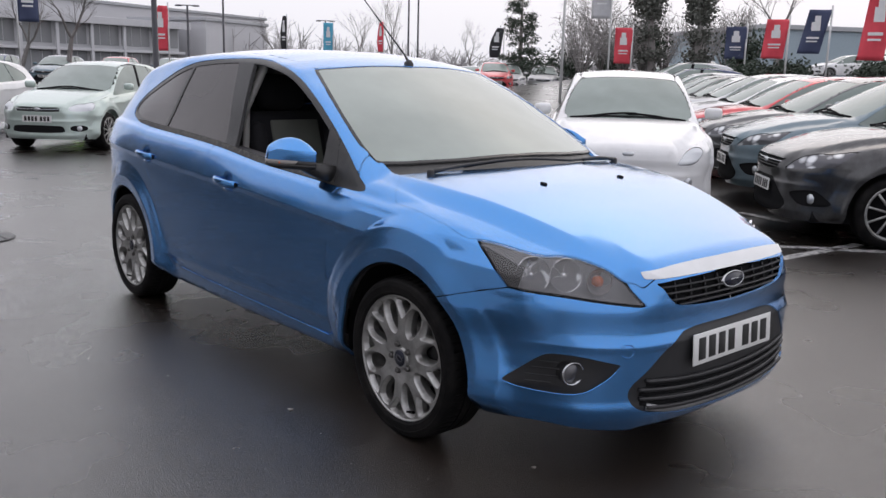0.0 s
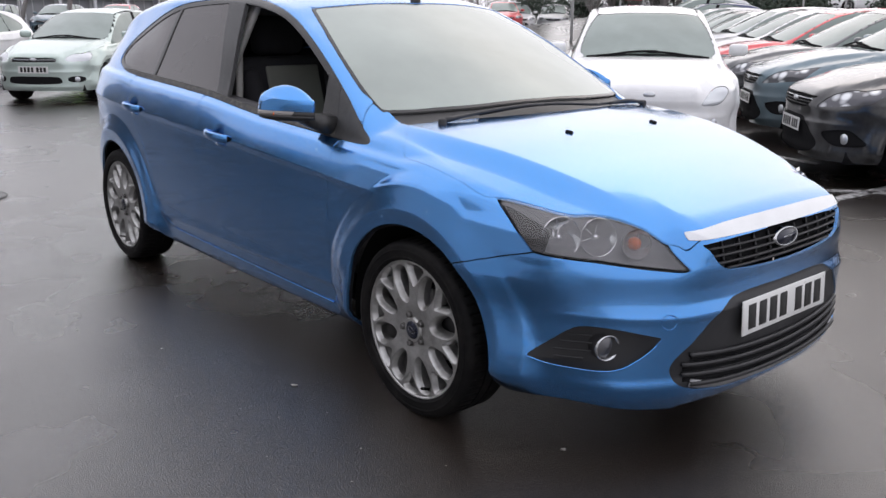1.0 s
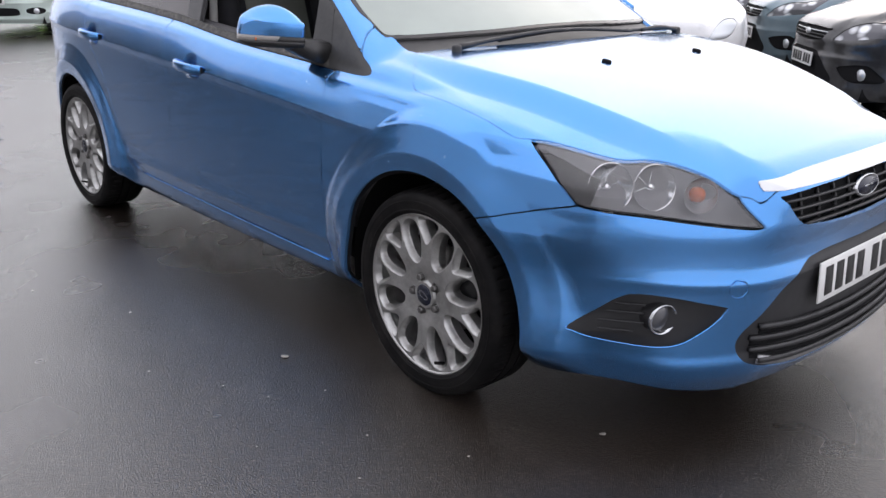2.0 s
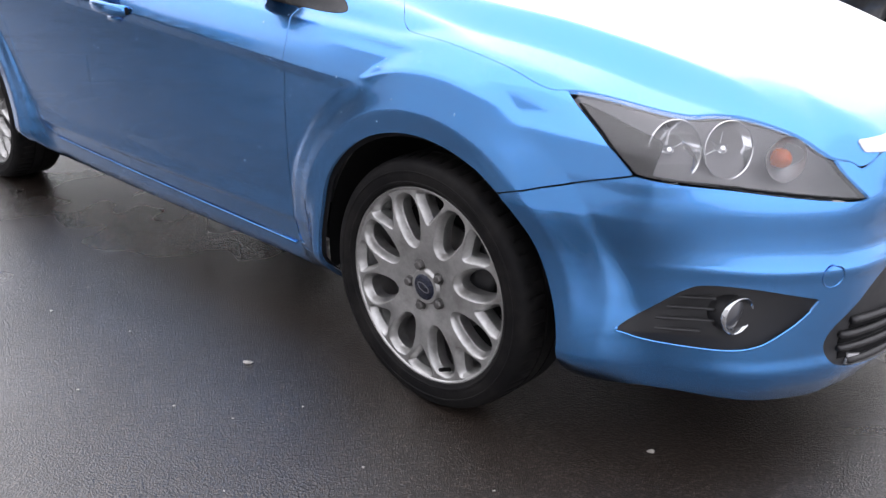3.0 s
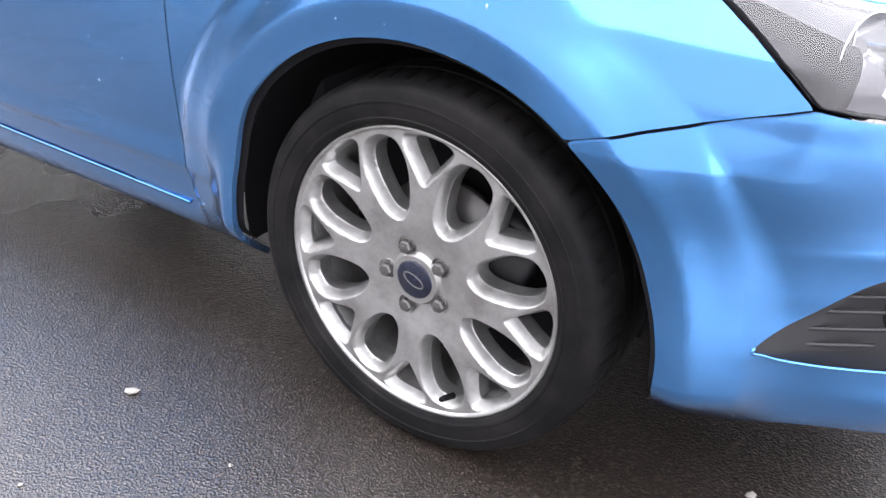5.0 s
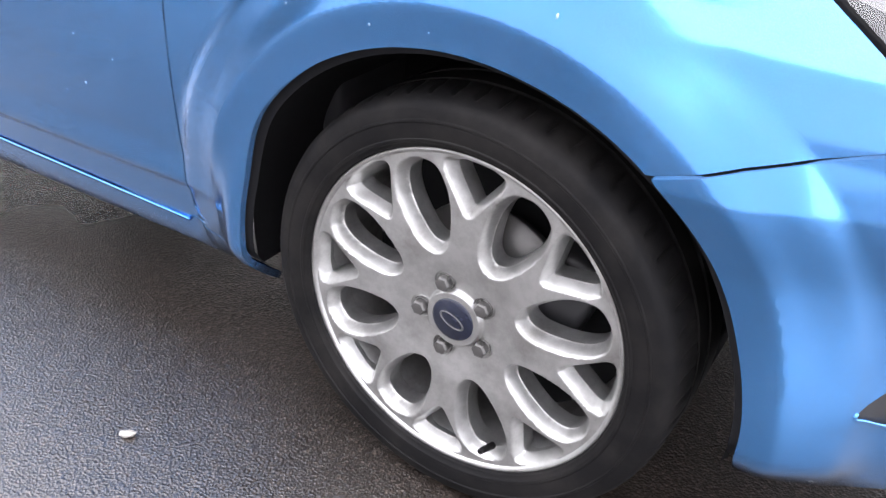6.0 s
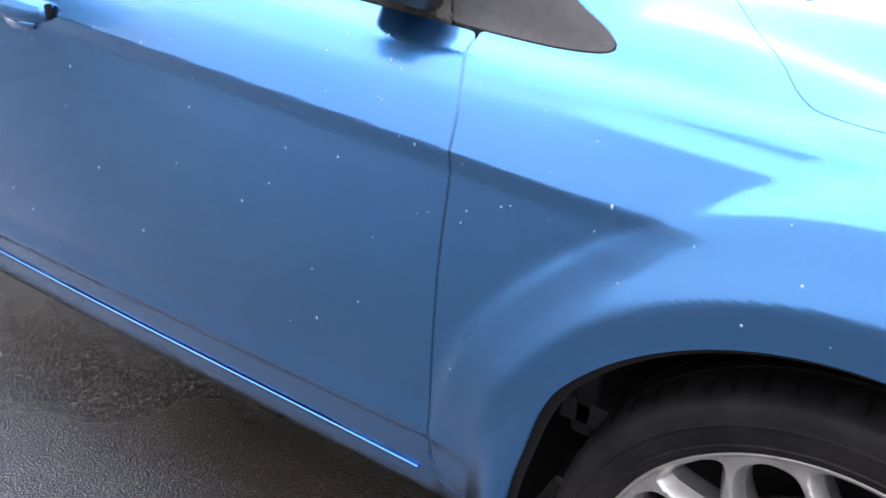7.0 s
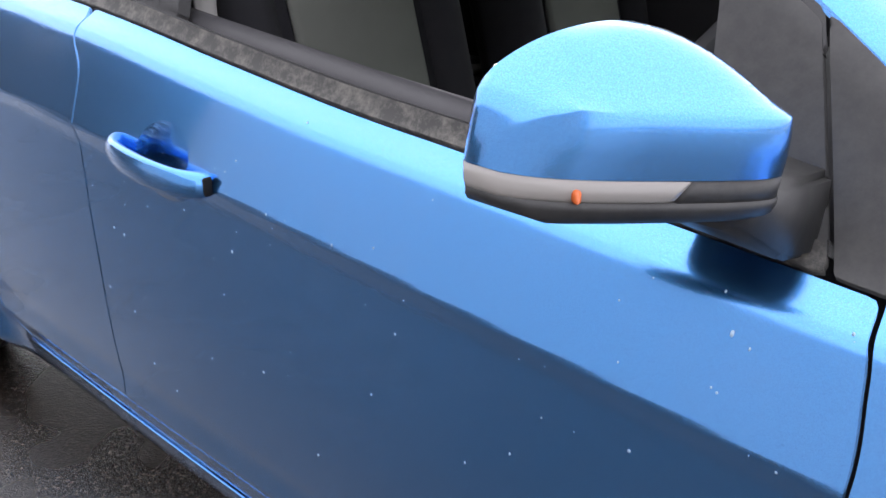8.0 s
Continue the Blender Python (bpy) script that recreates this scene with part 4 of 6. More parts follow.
mask = nose_sheet("lower_mask", MASK, -0.006, black_plastic, car, 0.002, "black lower grille surround")
for i, z in enumerate((0.378, 0.346, 0.314, 0.284)):
    half = (0.462, 0.490, 0.487, 0.455)[i]
    nose_bar("lower_slat", (lambda s, z=z: z - 0.03 * (1 - (s / 0.5) ** 2)), half, 0.014, 0.012, black_plastic, mask, -0.005)
    # black strip painted for the shaded opening under each slat
    nose_bar("slat_gap_shade", (lambda s, z=z: z - 0.016 - 0.03 * (1 - (s / 0.5) ** 2)), half - 0.006, 0.017, 0.0004, gap_black, mask, -0.0045)
lip = spline([0.0, 0.25, 0.40, 0.48], [0.228, 0.240, 0.262, 0.284])
nose_bar("lower_lip", lambda s: lip(s) + 0.004, 0.455, 0.028, 0.004, lamp_grey, mask, -0.004, "grey lower lip strip")
plate = part("number_plate", block(0.522, 0.113, 0.006, 0.0025, m=pose(0.8825, 0, 0.456, 86.5, 0, 90)), plate_white, car, "white number plate with dark characters")
for i in range(7):
    y = -0.2085 + i * 0.0635 + (0.033 if i > 3 else 0)
    part("plate_bar", block(0.044, 0.080, 0.0015, 0.0005, m=pose(0.8860, y, 0.456, 86.5, 0, 90)), plate_ink, plate)

# ---- headlamps, fog lamps ----
for mirror in (False, True):
    k = dict(mirror=mirror)
    sg = -1 if not mirror else 1
    c = (0.010, 0.006)
    deep = lambda p: -0.030 - 0.025 * step(p[:, 0], 0.40, 0.55)
    housing = side_panel("headlamp", (0.46, 1.18, 0.625, 0.85), lambda s, z, p: lamp_f(s, z, p) - GAP, lamp_inner, car, c, 0.0, lambda p: -0.012 - 0.048 * np.clip(lamp_f(table(GRID_S, p[:, 0], p[:, 1]), p[:, 2], p) / 0.03, 0, 1),
                         "large swept-back headlamp with clear lens", **k)
    lens = side_panel("lamp_lens", (0.46, 1.18, 0.625, 0.85), lambda s, z, p: lamp_f(s, z, p) - GAP - 0.003, lamp_glass, housing, c, 0.0, 0.001, "clear plastic lens", **k)
    lens.visible_shadow = False
    side_panel("lamp_seal", (0.46, 1.18, 0.625, 0.80), lambda s, z, p: np.minimum.reduce([lamp_f(s, z, p) - 0.003, 0.0080 - inside(LAMP, s, z)]), gap_black, housing, (0.008, 0.005) if not mirror else c, 0.01, -0.0015, **k)
    side_panel("dark_bezel", (0.90, 1.16, 0.66, 0.84), lambda s, z, p: np.minimum.reduce([lamp_f(s, z, p) - 0.008, 0.757 - z + 0.283 * (s - 0.93), s - 0.925 + 0.3 * (z - 0.7)]), gap_black, housing, c, 0.0, -0.0085, "black inner bezel", **k)
    for s, z, r, depth in ((0.866, 0.728, 0.062, 0.05), (0.752, 0.726, 0.058, 0.045)):
        q = on_side(np.array([s]), np.array([z]))
        nn = Vector((0.86, -0.42 if not mirror else 0.42, 0.18)).normalized()
        pos = Vector(q[0]) * 1.0
        pos.y *= 1 if not mirror else -1
        at = Matrix.Translation(pos - Vector(normals_of(q)[0]) * 0.0) @ nn.to_track_quat("Z", "Y").to_matrix().to_4x4() @ Matrix.Translation((0, 0, -0.058))
        bowl = part("lamp_reflector", lathe([(r * 1.015, 0.022), (r, 0.024), (r * 0.97, 0.019), (r * 0.80, -0.004), (r * 0.5, -0.022), (r * 0.22, -0.03), (0.0001, -0.031)], 40), reflector, housing, "bright silvered reflector bowl", m=at)
        part("bulb", lathe([(0.012, -0.03), (0.012, 0.0), (0.008, 0.008), (0.0001, 0.010)], 16), reflector, housing, m=at)
        for ang in (0, 60, 120):
            part("reflector_step", block(r * 1.3, 0.0025, 0.006, 0.0008, m=at @ pose(0, 0, -0.012, 0, 0, ang + 15)), reflector, housing)
    q = on_side(np.array([0.635]), np.array([0.702]))
    pos = Vector((q[0][0], q[0][1] * (1 if not mirror else -1), q[0][2])) - Vector((0.035, -0.022 if not mirror else 0.022, 0.0))
    nn = Vector((0.86, -0.5 if not mirror else 0.5, 0.1)).normalized()
    at = Matrix.Translation(pos) @ nn.to_track_quat("Z", "Y").to_matrix().to_4x4()
    part("indicator_bulb", lathe([(0.020, -0.012), (0.019, 0.004), (0.012, 0.016), (0.0001, 0.020)], 24), amber, housing, "amber indicator", m=at)
    part("indicator_bowl", lathe([(0.046, 0.016), (0.043, 0.010), (0.032, -0.008), (0.0001, -0.016)], 30), lamp_grey, housing, m=at)
    # fog lamp recess
    recess = side_panel("fog_surround", (0.55, 0.98, 0.32, 0.475), lambda s, z, p: inside(FOG, s, z) - 0.0005, black_plastic, car, (0.008, 0.005), 0.0,
                        lambda p: -0.004 - 0.030 * np.clip(inside(FOG, table(GRID_S, p[:, 0], p[:, 1]), p[:, 2]) / 0.03, 0, 1) * step(table(GRID_S, p[:, 0], p[:, 1]), 0.97, 0.80), "black fog lamp surround", **k)
    edge = np.vstack([FOG, FOG[:1]])
    qe = on_side(edge[:, 0], edge[:, 1])
    ne = normals_of(qe)
    fl = np.array([1, 1 if not mirror else -1, 1])
    low = [i for i in range(len(edge)) if i >= len(edge) * 0.46]
    part("fog_edge", tube((qe * fl - ne * fl * 0.0008)[low].tolist(), 0.0030, 8), blue_paint, recess, "rounded painted edge")
    for j, (z, s0, s1) in enumerate(((0.434, 0.775, 0.862), (0.412, 0.775, 0.892), (0.388, 0.775, 0.925), (0.364, 0.80, 0.935))):
        ss = np.linspace(s0, s1, 12)
        qq = on_side(ss, np.full(12, z) - 0.10 * (ss - s0) * 0.2)
        n2 = normals_of(qq)
        part("surround_rib", tube((qq * fl - n2 * fl * (0.018 + 0.0 * ss[:, None])).tolist(), 0.0032, 6), black_plastic, recess)
    q = on_side(np.array([0.735]), np.array([0.402]))
    fpos = Vector((q[0] * fl).tolist()) - Vector((normals_of(q)[0] * fl).tolist()) * 0.033
    fn = Vector((0.955, -0.30 * fl[1], 0.0)).normalized()
    at = Matrix.Translation(fpos) @ fn.to_track_quat("Z", "Y").to_matrix().to_4x4()
    fog = part("fog_lamp", lathe([(0.0425, 0.008), (0.0430, 0.0160), (0.041, 0.0200), (0.0370, 0.0195), (0.0335, 0.013), (0.0325, 0.004)], 44), chrome, recess, "round fog lamp with silver ring", m=at)
    part("fog_barrel", lathe([(0.0405, -0.03), (0.0405, 0.0115)], 40), black_plastic, recess, m=at)
    part("fog_glass", lathe([(0.0355, 0.004), (0.022, 0.010), (0.0001, 0.0125)], 36), fog_lens, recess, m=at)
    q = on_side(np.array([0.545]), np.array([0.487]))
    pos = Vector((q[0] * fl).tolist())
    nn = Vector((normals_of(q)[0] * fl).tolist())
    if not mirror:
        part("towing_eye_cover", lathe([(0.0255, -0.0005), (0.0255, 0.0008), (0.0240, 0.0012), (0.0232, 0.0002), (0.0225, -0.0008)], 40), blue_paint, car, m=Matrix.Translation(pos) @ nn.to_track_quat("Z", "Y").to_matrix().to_4x4())

# ---- door handles ----
def handle(x, z, door, mirror):
    fl = -1 if not mirror else 1
    q = on_side(np.array([1.476 - x]), np.array([z]))[0]
    yb = abs(q[1])
    cx, cz = min(CUPS, key=lambda c: abs(c[0] - x))
    rho = lambda p: np.hypot((p[:, 0] - cx) / 0.0565, (p[:, 2] - cz) / 0.0435)
    side_panel("handle_cup", (1.476 - cx - 0.075, 1.476 - cx + 0.075, cz - 0.06, cz + 0.06), lambda s, z, p: (1.0 - rho(p)) * 0.05, blue_paint, door, (0.004, 0.004), 0.0,
               lambda p: -0.0005 - 0.030 * np.sqrt(np.maximum(1 - rho(p) ** 2, 0)), mirror=mirror)
    rings = []
    for i in range(25):
        t = i / 24
        px = x - 0.104 + 0.208 * t
        out = 0.014 + 0.026 * math.sin(math.pi * min(max((t - 0.02) / 0.96, 0), 1)) ** 0.45
        hz = 0.0200 * (1 - 0.18 * abs(2 * t - 1) ** 3)
        if t < 0.04 or t > 0.96:
            hz *= 0.80
        th = 0.014 if 0.18 < t < 0.82 else 0.014 + 0.016 * (abs(t - 0.5) - 0.32) / 0.18
        cz2 = z - 0.006 - 0.010 * (t - 0.5)
        ring = []
        for kk in range(14):
            a = 2 * math.pi * kk / 14
            ring.append((px, fl * (yb + out - th * 0.5 + 0.5 * (th + 0.004) * math.cos(a)), cz2 + hz * math.sin(a)))
        rings.append(ring)
    part("door_handle", loft(rings), blue_paint, door, "body-coloured pull handle")
    part("handle_end", block(0.006, 0.012, 0.024, 0.003, m=pose(x + 0.1055, fl * (yb + 0.006), z - 0.010)), gap_black, door)
    if fl < 0:
        part("lock_cover", lathe([(1.0, 0.0), (0.9, 0.004), (0.0001, 0.006)], 28), blue_paint, door, m=pose(x + 0.012, fl * (yb + 0.001), z - 0.040, 90, 0, 0) @ pose(0, 0, 0, 0, 0, 3) @ Matrix.Diagonal((0.042, 0.013, 1, 1)))


doors = [o for o in car.children if o.name.split(".")[0] in ("front_door", "rear_door")]
for o in doors:
    left = o.name.endswith(".001")
    if o.name.startswith("front"):
        handle(-1.330, 0.852, o, left)
    else:
        handle(-2.294, 0.900, o, left)

# ---- door mirrors ----
def door_mirror(fl):
    """A mirror head on an arm: painted cap, indicator strip, black base."""
    def section(v):
        # v: 0 outer end, 1 inner end; middle of the head, and its depth front to back
        e = max(1 - abs(2 * v - 1) ** 2.8, 0.03) ** 0.5
        return -0.716 + 0.116 * v, 1.022 - 0.157 * v, 0.105 * e ** 0.6 * (0.8 + 0.2 * v), e

    def rise(v):
        return 0.016 - 0.010 * v

    rings = []
    n = 26
    for i in range(n + 1):
        v = i / n
        x, y, depth, e = section(v)
        top = (0.040 + 0.054 * math.sin(math.pi * (v ** 1.35 * 0.66 + 0.11)) ** 0.9) * e ** 0.3
        band = min(0.043 - 0.004 * v, top * 0.72)
        base = 1.003 + rise(v)
        ring = [(x + 0.500 * depth, base), (x + 0.520 * depth, base + band * 0.4), (x + 0.520 * depth, base + band * 0.75), (x + 0.505 * depth, base + band * 0.98), (x + 0.490 * depth, base + band * 1.05)]
        for kk in range(1, 9):
            t = kk / 8
            ring.append((x + depth * (0.490 - 0.915 * t), base + band * 1.05 + (top - band * 1.05) * math.sin(t * math.pi * 0.5) ** 1.2))
        ring += [(x - 0.47 * depth, base + top * 0.93), (x - 0.50 * depth, base + top * 0.6), (x - 0.50 * depth, base)]
        rings.append([(px, fl * (y - 0.020 * max(0, 1 - v / 0.4) * (pz - base) / 0.09), pz) for px, pz in ring])
    root = part("door_mirror", loft(rings, cap=True, close=True), blue_paint, car, "body-coloured door mirror with indicator strip")
    edge_split(root, 40)
    # indicator strip and black underside follow the same foot outline
    def foot(h, grow, v0, v1, m=24):
        front, rear = [], []
        for i in range(m):
            v = v0 + (v1 - v0) * i / (m - 1)
            x, y, depth, e = section(v)
            front.append((x + 0.5 * depth * grow, fl * y, h + rise(v)))
            rear.append((x - 0.5 * depth * grow, fl * y, h + rise(v)))
        return front + rear[::-1]
    part("indicator_lens", loft([foot(0.986, 0.93, 0.0, 0.46), foot(0.989, 1.0, 0.0, 0.48), foot(1.0025, 1.015, 0.0, 0.53)]), white_lens, root, "milky indicator lens with amber bulb")
    part("indicator_bulb", block(0.010, 0.006, 0.010, 0.003, m=pose(-0.6585, fl * 0.9965, 1.006, 0, 0, 36 * fl)), amber, root)
    part("mirror_base", loft([foot(0.966, 0.45, 0.22, 0.94), foot(0.969, 0.70, 0.12, 0.96), foot(0.974, 0.88, 0.05, 0.98), foot(0.980, 0.97, 0.012, 1.0), foot(0.9865, 0.985, 0.0, 1.0)]), trim_black, root, "black mirror underside")
    part("mirror_base_side", loft([foot(0.9815, 0.94, 0.49, 1.0), foot(1.003, 0.99, 0.54, 1.0)]), trim_black, root)
    arm = [[(-0.655, fl * 0.905, 0.972), (-0.605, fl * 0.905, 0.974), (-0.602, fl * 0.905, 1.004), (-0.655, fl * 0.905, 1.006)],
           [(-0.655, fl * 0.89, 0.962), (-0.585, fl * 0.89, 0.964), (-0.580, fl * 0.89, 1.002), (-0.650, fl * 0.89, 1.006)],
           [(-0.660, fl * 0.83, 0.934), (-0.568, fl * 0.84, 0.930), (-0.572, fl * 0.83, 0.992), (-0.650, fl * 0.82, 0.998)],
           [(-0.660, fl * 0.77, 0.925), (-0.560, fl * 0.78, 0.918), (-0.566, fl * 0.77, 0.986), (-0.650, fl * 0.76, 0.994)]]
    bm = loft(arm)
    bmesh.ops.bevel(bm, geom=bm.edges[:], offset=0.006, segments=2, affect="EDGES")
    part("mirror_arm", bm, trim_black, root, "black plastic mirror arm")
    part("mirror_face", block(0.004, 0.12, 0.070, 0.0018, m=pose(-0.704, fl * 0.936, 1.043, 0, 0, fl * 36)), mirror_glass, root)
    return root


door_mirror(-1)
# the far mirror is folded back against its door
door_mirror(1).matrix_world = Matrix.Translation((-0.60, 0.85, 0)) @ pose(0, 0, 0, 0, 0, 58) @ Matrix.Translation((0.60, -0.85, 0))

# ---- wipers, washer jets, aerial ----
def wiper(pivot, tip, blade_a, blade_b):
    def lift(x, y, h):
        q = on_top(np.array([x]), np.array([y]))
        return (q + normals_of(q) * h)[0].tolist()
    arm = [lift(pivot[0] + (tip[0] - pivot[0]) * t, pivot[1] + (tip[1] - pivot[1]) * t, 0.010 + 0.010 * math.sin(math.pi * t)) for t in np.linspace(0, 1, 12)]
    w = part("wiper", tube(arm, [0.012, 0.010] + [0.007] * 10, 8), black_plastic, car, "black wiper arm and blade")
    blade = [lift(blade_a[0] + (blade_b[0] - blade_a[0]) * t, blade_a[1] + (blade_b[1] - blade_a[1]) * t, 0.010) for t in np.linspace(0, 1, 24)]
    part("wiper_blade", tube(blade, 0.0065, 6), black_plastic, w)
    part("wiper_pivot", lathe([(0.016, -0.02), (0.016, 0.004), (0.011, 0.010), (0.0001, 0.012)], 20), black_plastic, w, m=Matrix.Translation(arm[0]))


wiper((-0.205, -0.56), (-0.200, -0.04), (-0.215, -0.37), (-0.185, 0.30))
wiper((-0.215, 0.64), (-0.195, 0.38), (-0.190, 0.28), (-0.245, 0.62))
for y in (-0.247, 0.247):
    q = on_top(np.array([0.132]), np.array([y]))[0]
    part("washer_jet", block(0.030, 0.016, 0.010, 0.004, m=pose(q[0], y, q[2] + 0.003, 0, 10, 0)), gap_black, car, "small black washer jet")
aer = part("aerial", tube([(-1.060, 0, 1.430), (-1.095, 0, 1.472), (-1.50, 0, 1.80), (-1.60, 0, 1.88)], [0.009, 0.0045, 0.0028, 0.002], 10), black_plastic, car, "thin black roof aerial")
part("aerial_foot", lathe([(0.026, -0.008), (0.024, 0.006), (0.012, 0.022), (0.0001, 0.024)], 24), black_plastic, aer, m=pose(-1.060, 0, 1.424, 0, 14, 0))

# ---- cabin ----
part("cabin_floor", block(2.6, 1.36, 0.04, 0.005, m=pose(-1.55, 0, 0.36)), cabin_plastic, car)
part("dashboard", block(0.46, 1.34, 0.36, 0.06, 3, m=pose(-0.56, 0, 0.80)), cabin_plastic, car)
part("bulkhead", block(0.04, 1.36, 0.6, 0.01, m=pose(-0.36, 0, 0.62)), cabin_plastic, car)
top_panel("headlining", (-2.9, -1.06, -0.54, 0.54), lambda x, y: np.minimum.reduce([0.53 - np.abs(y), x + 2.9, -1.07 - x]), headliner, car, (0.08, 0.06), 0, -0.03)
for y in (-0.80, 0.80):
    part("door_card", block(1.02, 0.05, 0.62, 0.02, m=pose(-1.10, y * 0.945, 0.668, 0, 4.5, 0)), cabin_plastic, car, "dark inner door panel")
# lighter than the door card: light from above put into the colour
ledge_grey = plain("lit_grey_door_top", (0.13, 0.125, 0.13), 0.55)
for y in (-0.74, 0.74):
    part("door_ledge", block(0.98, 0.045, 0.03, 0.01, 2, m=pose(-1.11, y, 0.955, 0, 3.4, 0)), ledge_grey, car, "grey inner door top, lightened as if lit")
part("parcel_wall", block(0.1, 1.2, 0.62, 0.02, m=pose(-2.85, 0, 0.72)), cabin_plastic, car)


def seat(x, y, w=0.52):
    root = part("seat", merge(block(0.52, w, 0.16, 0.05, 3, m=pose(x, y, 0.52)), block(0.52, 0.10, 0.08, 0.03, m=pose(x, y - w * 0.42, 0.60)), block(0.52, 0.10, 0.08, 0.03, m=pose(x, y + w * 0.42, 0.60))), cloth, car, "charcoal cloth car seat")
    part("seat_back", merge(block(0.15, w, 0.62, 0.06, 3, m=pose(x - 0.32, y, 0.86, 0, -16, 0)), block(0.16, 0.09, 0.50, 0.04, m=pose(x - 0.28, y - w * 0.43, 0.86, 0, -16, 0)), block(0.16, 0.09, 0.50, 0.04, m=pose(x - 0.28, y + w * 0.43, 0.86, 0, -16, 0))), cloth, root)
    for px, pz, tilt, tall in ((x - 0.236, 0.87, -16, 0.52), (x + 0.02, 0.604, 78, 0.42)):
        part("seat_panel", block(0.022, w * 0.56, tall, 0.010, 2, m=pose(px, y, pz, 0, tilt, 0)), pale_cloth, root, "pale grey cloth centre panel")
    part("headrest", block(0.11, 0.27, 0.19, 0.045, 3, m=pose(x - 0.45, y, 1.26, 0, -10, 0)), cloth, root)
    return root


seat(-1.28, -0.36)
seat(-1.28, 0.36)
seat(-2.12, -0.33, 0.6)
seat(-2.12, 0.33, 0.6)
wheel_ring = lathe([(0.185 + 0.016 * math.cos(a), 0.016 * math.sin(a)) for a in np.linspace(0, 2 * math.pi, 11)], 36)
steer = part("steering_wheel", wheel_ring, cabin_plastic, car, "black steering wheel", m=pose(-0.86, -0.36, 0.90, 0, -62, 0))
part("steering_hub", block(0.16, 0.13, 0.05, 0.02, m=pose(-0.85, -0.36, 0.895, 0, -62, 0)), cabin_plastic, steer)
part("seat_belt", tube([(-1.56, -0.655, 1.18), (-1.50, -0.70, 0.90), (-1.48, -0.71, 0.55)], 0.018, 6), headliner, car, "grey seat belt webbing")

# inner pillar trims, seen through the open window
for y in (-0.70, 0.70):
    part("inner_pillar_trim", block(0.16, 0.03, 0.52, 0.012, m=pose(-1.60, y * 0.955, 1.19, 24 if y > 0 else -24, 8, 0)), headliner, car, "pale grey inner pillar trim")

# dried rain drops on the door and wing
bead = plain("clear_water_bead", (0.34, 0.46, 0.60), 0.05)
drops = random.Random(9)
bm = bmesh.new()
for i in range(150):
    x = drops.uniform(-1.55, 0.15)
    z = drops.gauss(0.80, 0.10) if i % 3 else drops.uniform(0.45, 0.90)
    if not 0.36 < z < belt(np.array(x)) - 0.012 or (x > -0.48 and math.hypot(x, z - 0.306) < 0.40):
        continue
    q = on_side(np.array([1.476 - x]), np.array([z]))
    nn = Vector(normals_of(q)[0].tolist())
    r = drops.choice((0.0006, 0.0007, 0.0008, 0.0009, 0.0011, 0.0014, 0.0020))
    bmesh.ops.create_icosphere(bm, subdivisions=1, radius=1.0, matrix=Matrix.Translation(Vector(q[0].tolist())) @ nn.to_track_quat("Z", "Y").to_matrix().to_4x4() @ Matrix.Diagonal((r, r * drops.uniform(1.0, 1.9), r * 0.45, 1)))
tagged(part("rain_spatter", bm, bead, car, "scattered dried rain drops"), kind="stuff")

# ---- ground: one sheet, level round the car, rising gently further off ----
def ground_z(x, y):
    a = -0.66 * x + 0.75 * y
    return 0.35 * step(a, 16.0, 46.0) + 1.35 * step(y, 20.0, 36.0) * step(x, -34.0, -25.0) * step(a, 10, 30)


def ground_sheet():
    lines_x = np.unique(np.r_[-1500, -700, -300, np.linspace(-150, 60, 71), 150, 400, 1500])
    lines_y = np.unique(np.r_[-1500, -500, -150, np.linspace(-60, 150, 71), 300, 700, 1500])
    gx, gy = np.meshgrid(lines_x, lines_y, indexing="ij")
    gz = ground_z(gx, gy)
    n, m = gx.shape
    i = np.arange(n * m).reshape(n, m)
    quads = np.stack([i[:-1, :-1], i[1:, :-1], i[1:, 1:], i[:-1, 1:]], -1).reshape(-1, 4)
    me = bpy.data.meshes.new("ground")
    me.from_pydata(np.stack([gx, gy, gz], -1).reshape(-1, 3).tolist(), [], quads.tolist())
    me.polygons.foreach_set("use_smooth", [True] * len(me.polygons))
    me.materials.append(asphalt)
    return new("ground", me)


tagged(ground_sheet(), "wet dark asphalt of a large car park", "ground", kind="structure")

line_paint = Nodes("worn_white_line_paint", Roughness=0.5)
line_paint.set(Base_Color=line_paint.mix(line_paint.ramp(line_paint.noise(18.0, 7.0, 0.75), (0.42, 0.0), (0.60, 1.0)), (0.10, 0.10, 0.10), (0.52, 0.51, 0.50)))
line_paint = line_paint.mat


def bay_line(a, b, width=0.10):
    a, b = Vector((*a, 0)), Vector((*b, 0))
    d = b - a
    bm = block(d.length, width, 0.004, m=Matrix.Translation((a + b) / 2 + Vector((0, 0, 0.0035))) @ pose(0, 0, 0, 0, 0, math.degrees(math.atan2(d.y, d.x))))
    return tagged(part("bay_line", bm, line_paint, smooth=False), "worn white painted parking bay line on asphalt", "road marking", "bay lines", "structure")


for k in range(9):
    # bays of the row beside the car
    ox, oy = -0.77 - 1.50 * k, 4.40 + 1.74 * k
    bay_line((ox, oy), (ox + 3.5, oy + 3.2))
bay_line((-0.83, 3.62), (-0.74, 4.85))
bay_line((-1.20, 4.02), (-0.82, 4.42), 0.09)
bay_line((-2.32, 5.60), (-1.70, 5.42), 0.10)

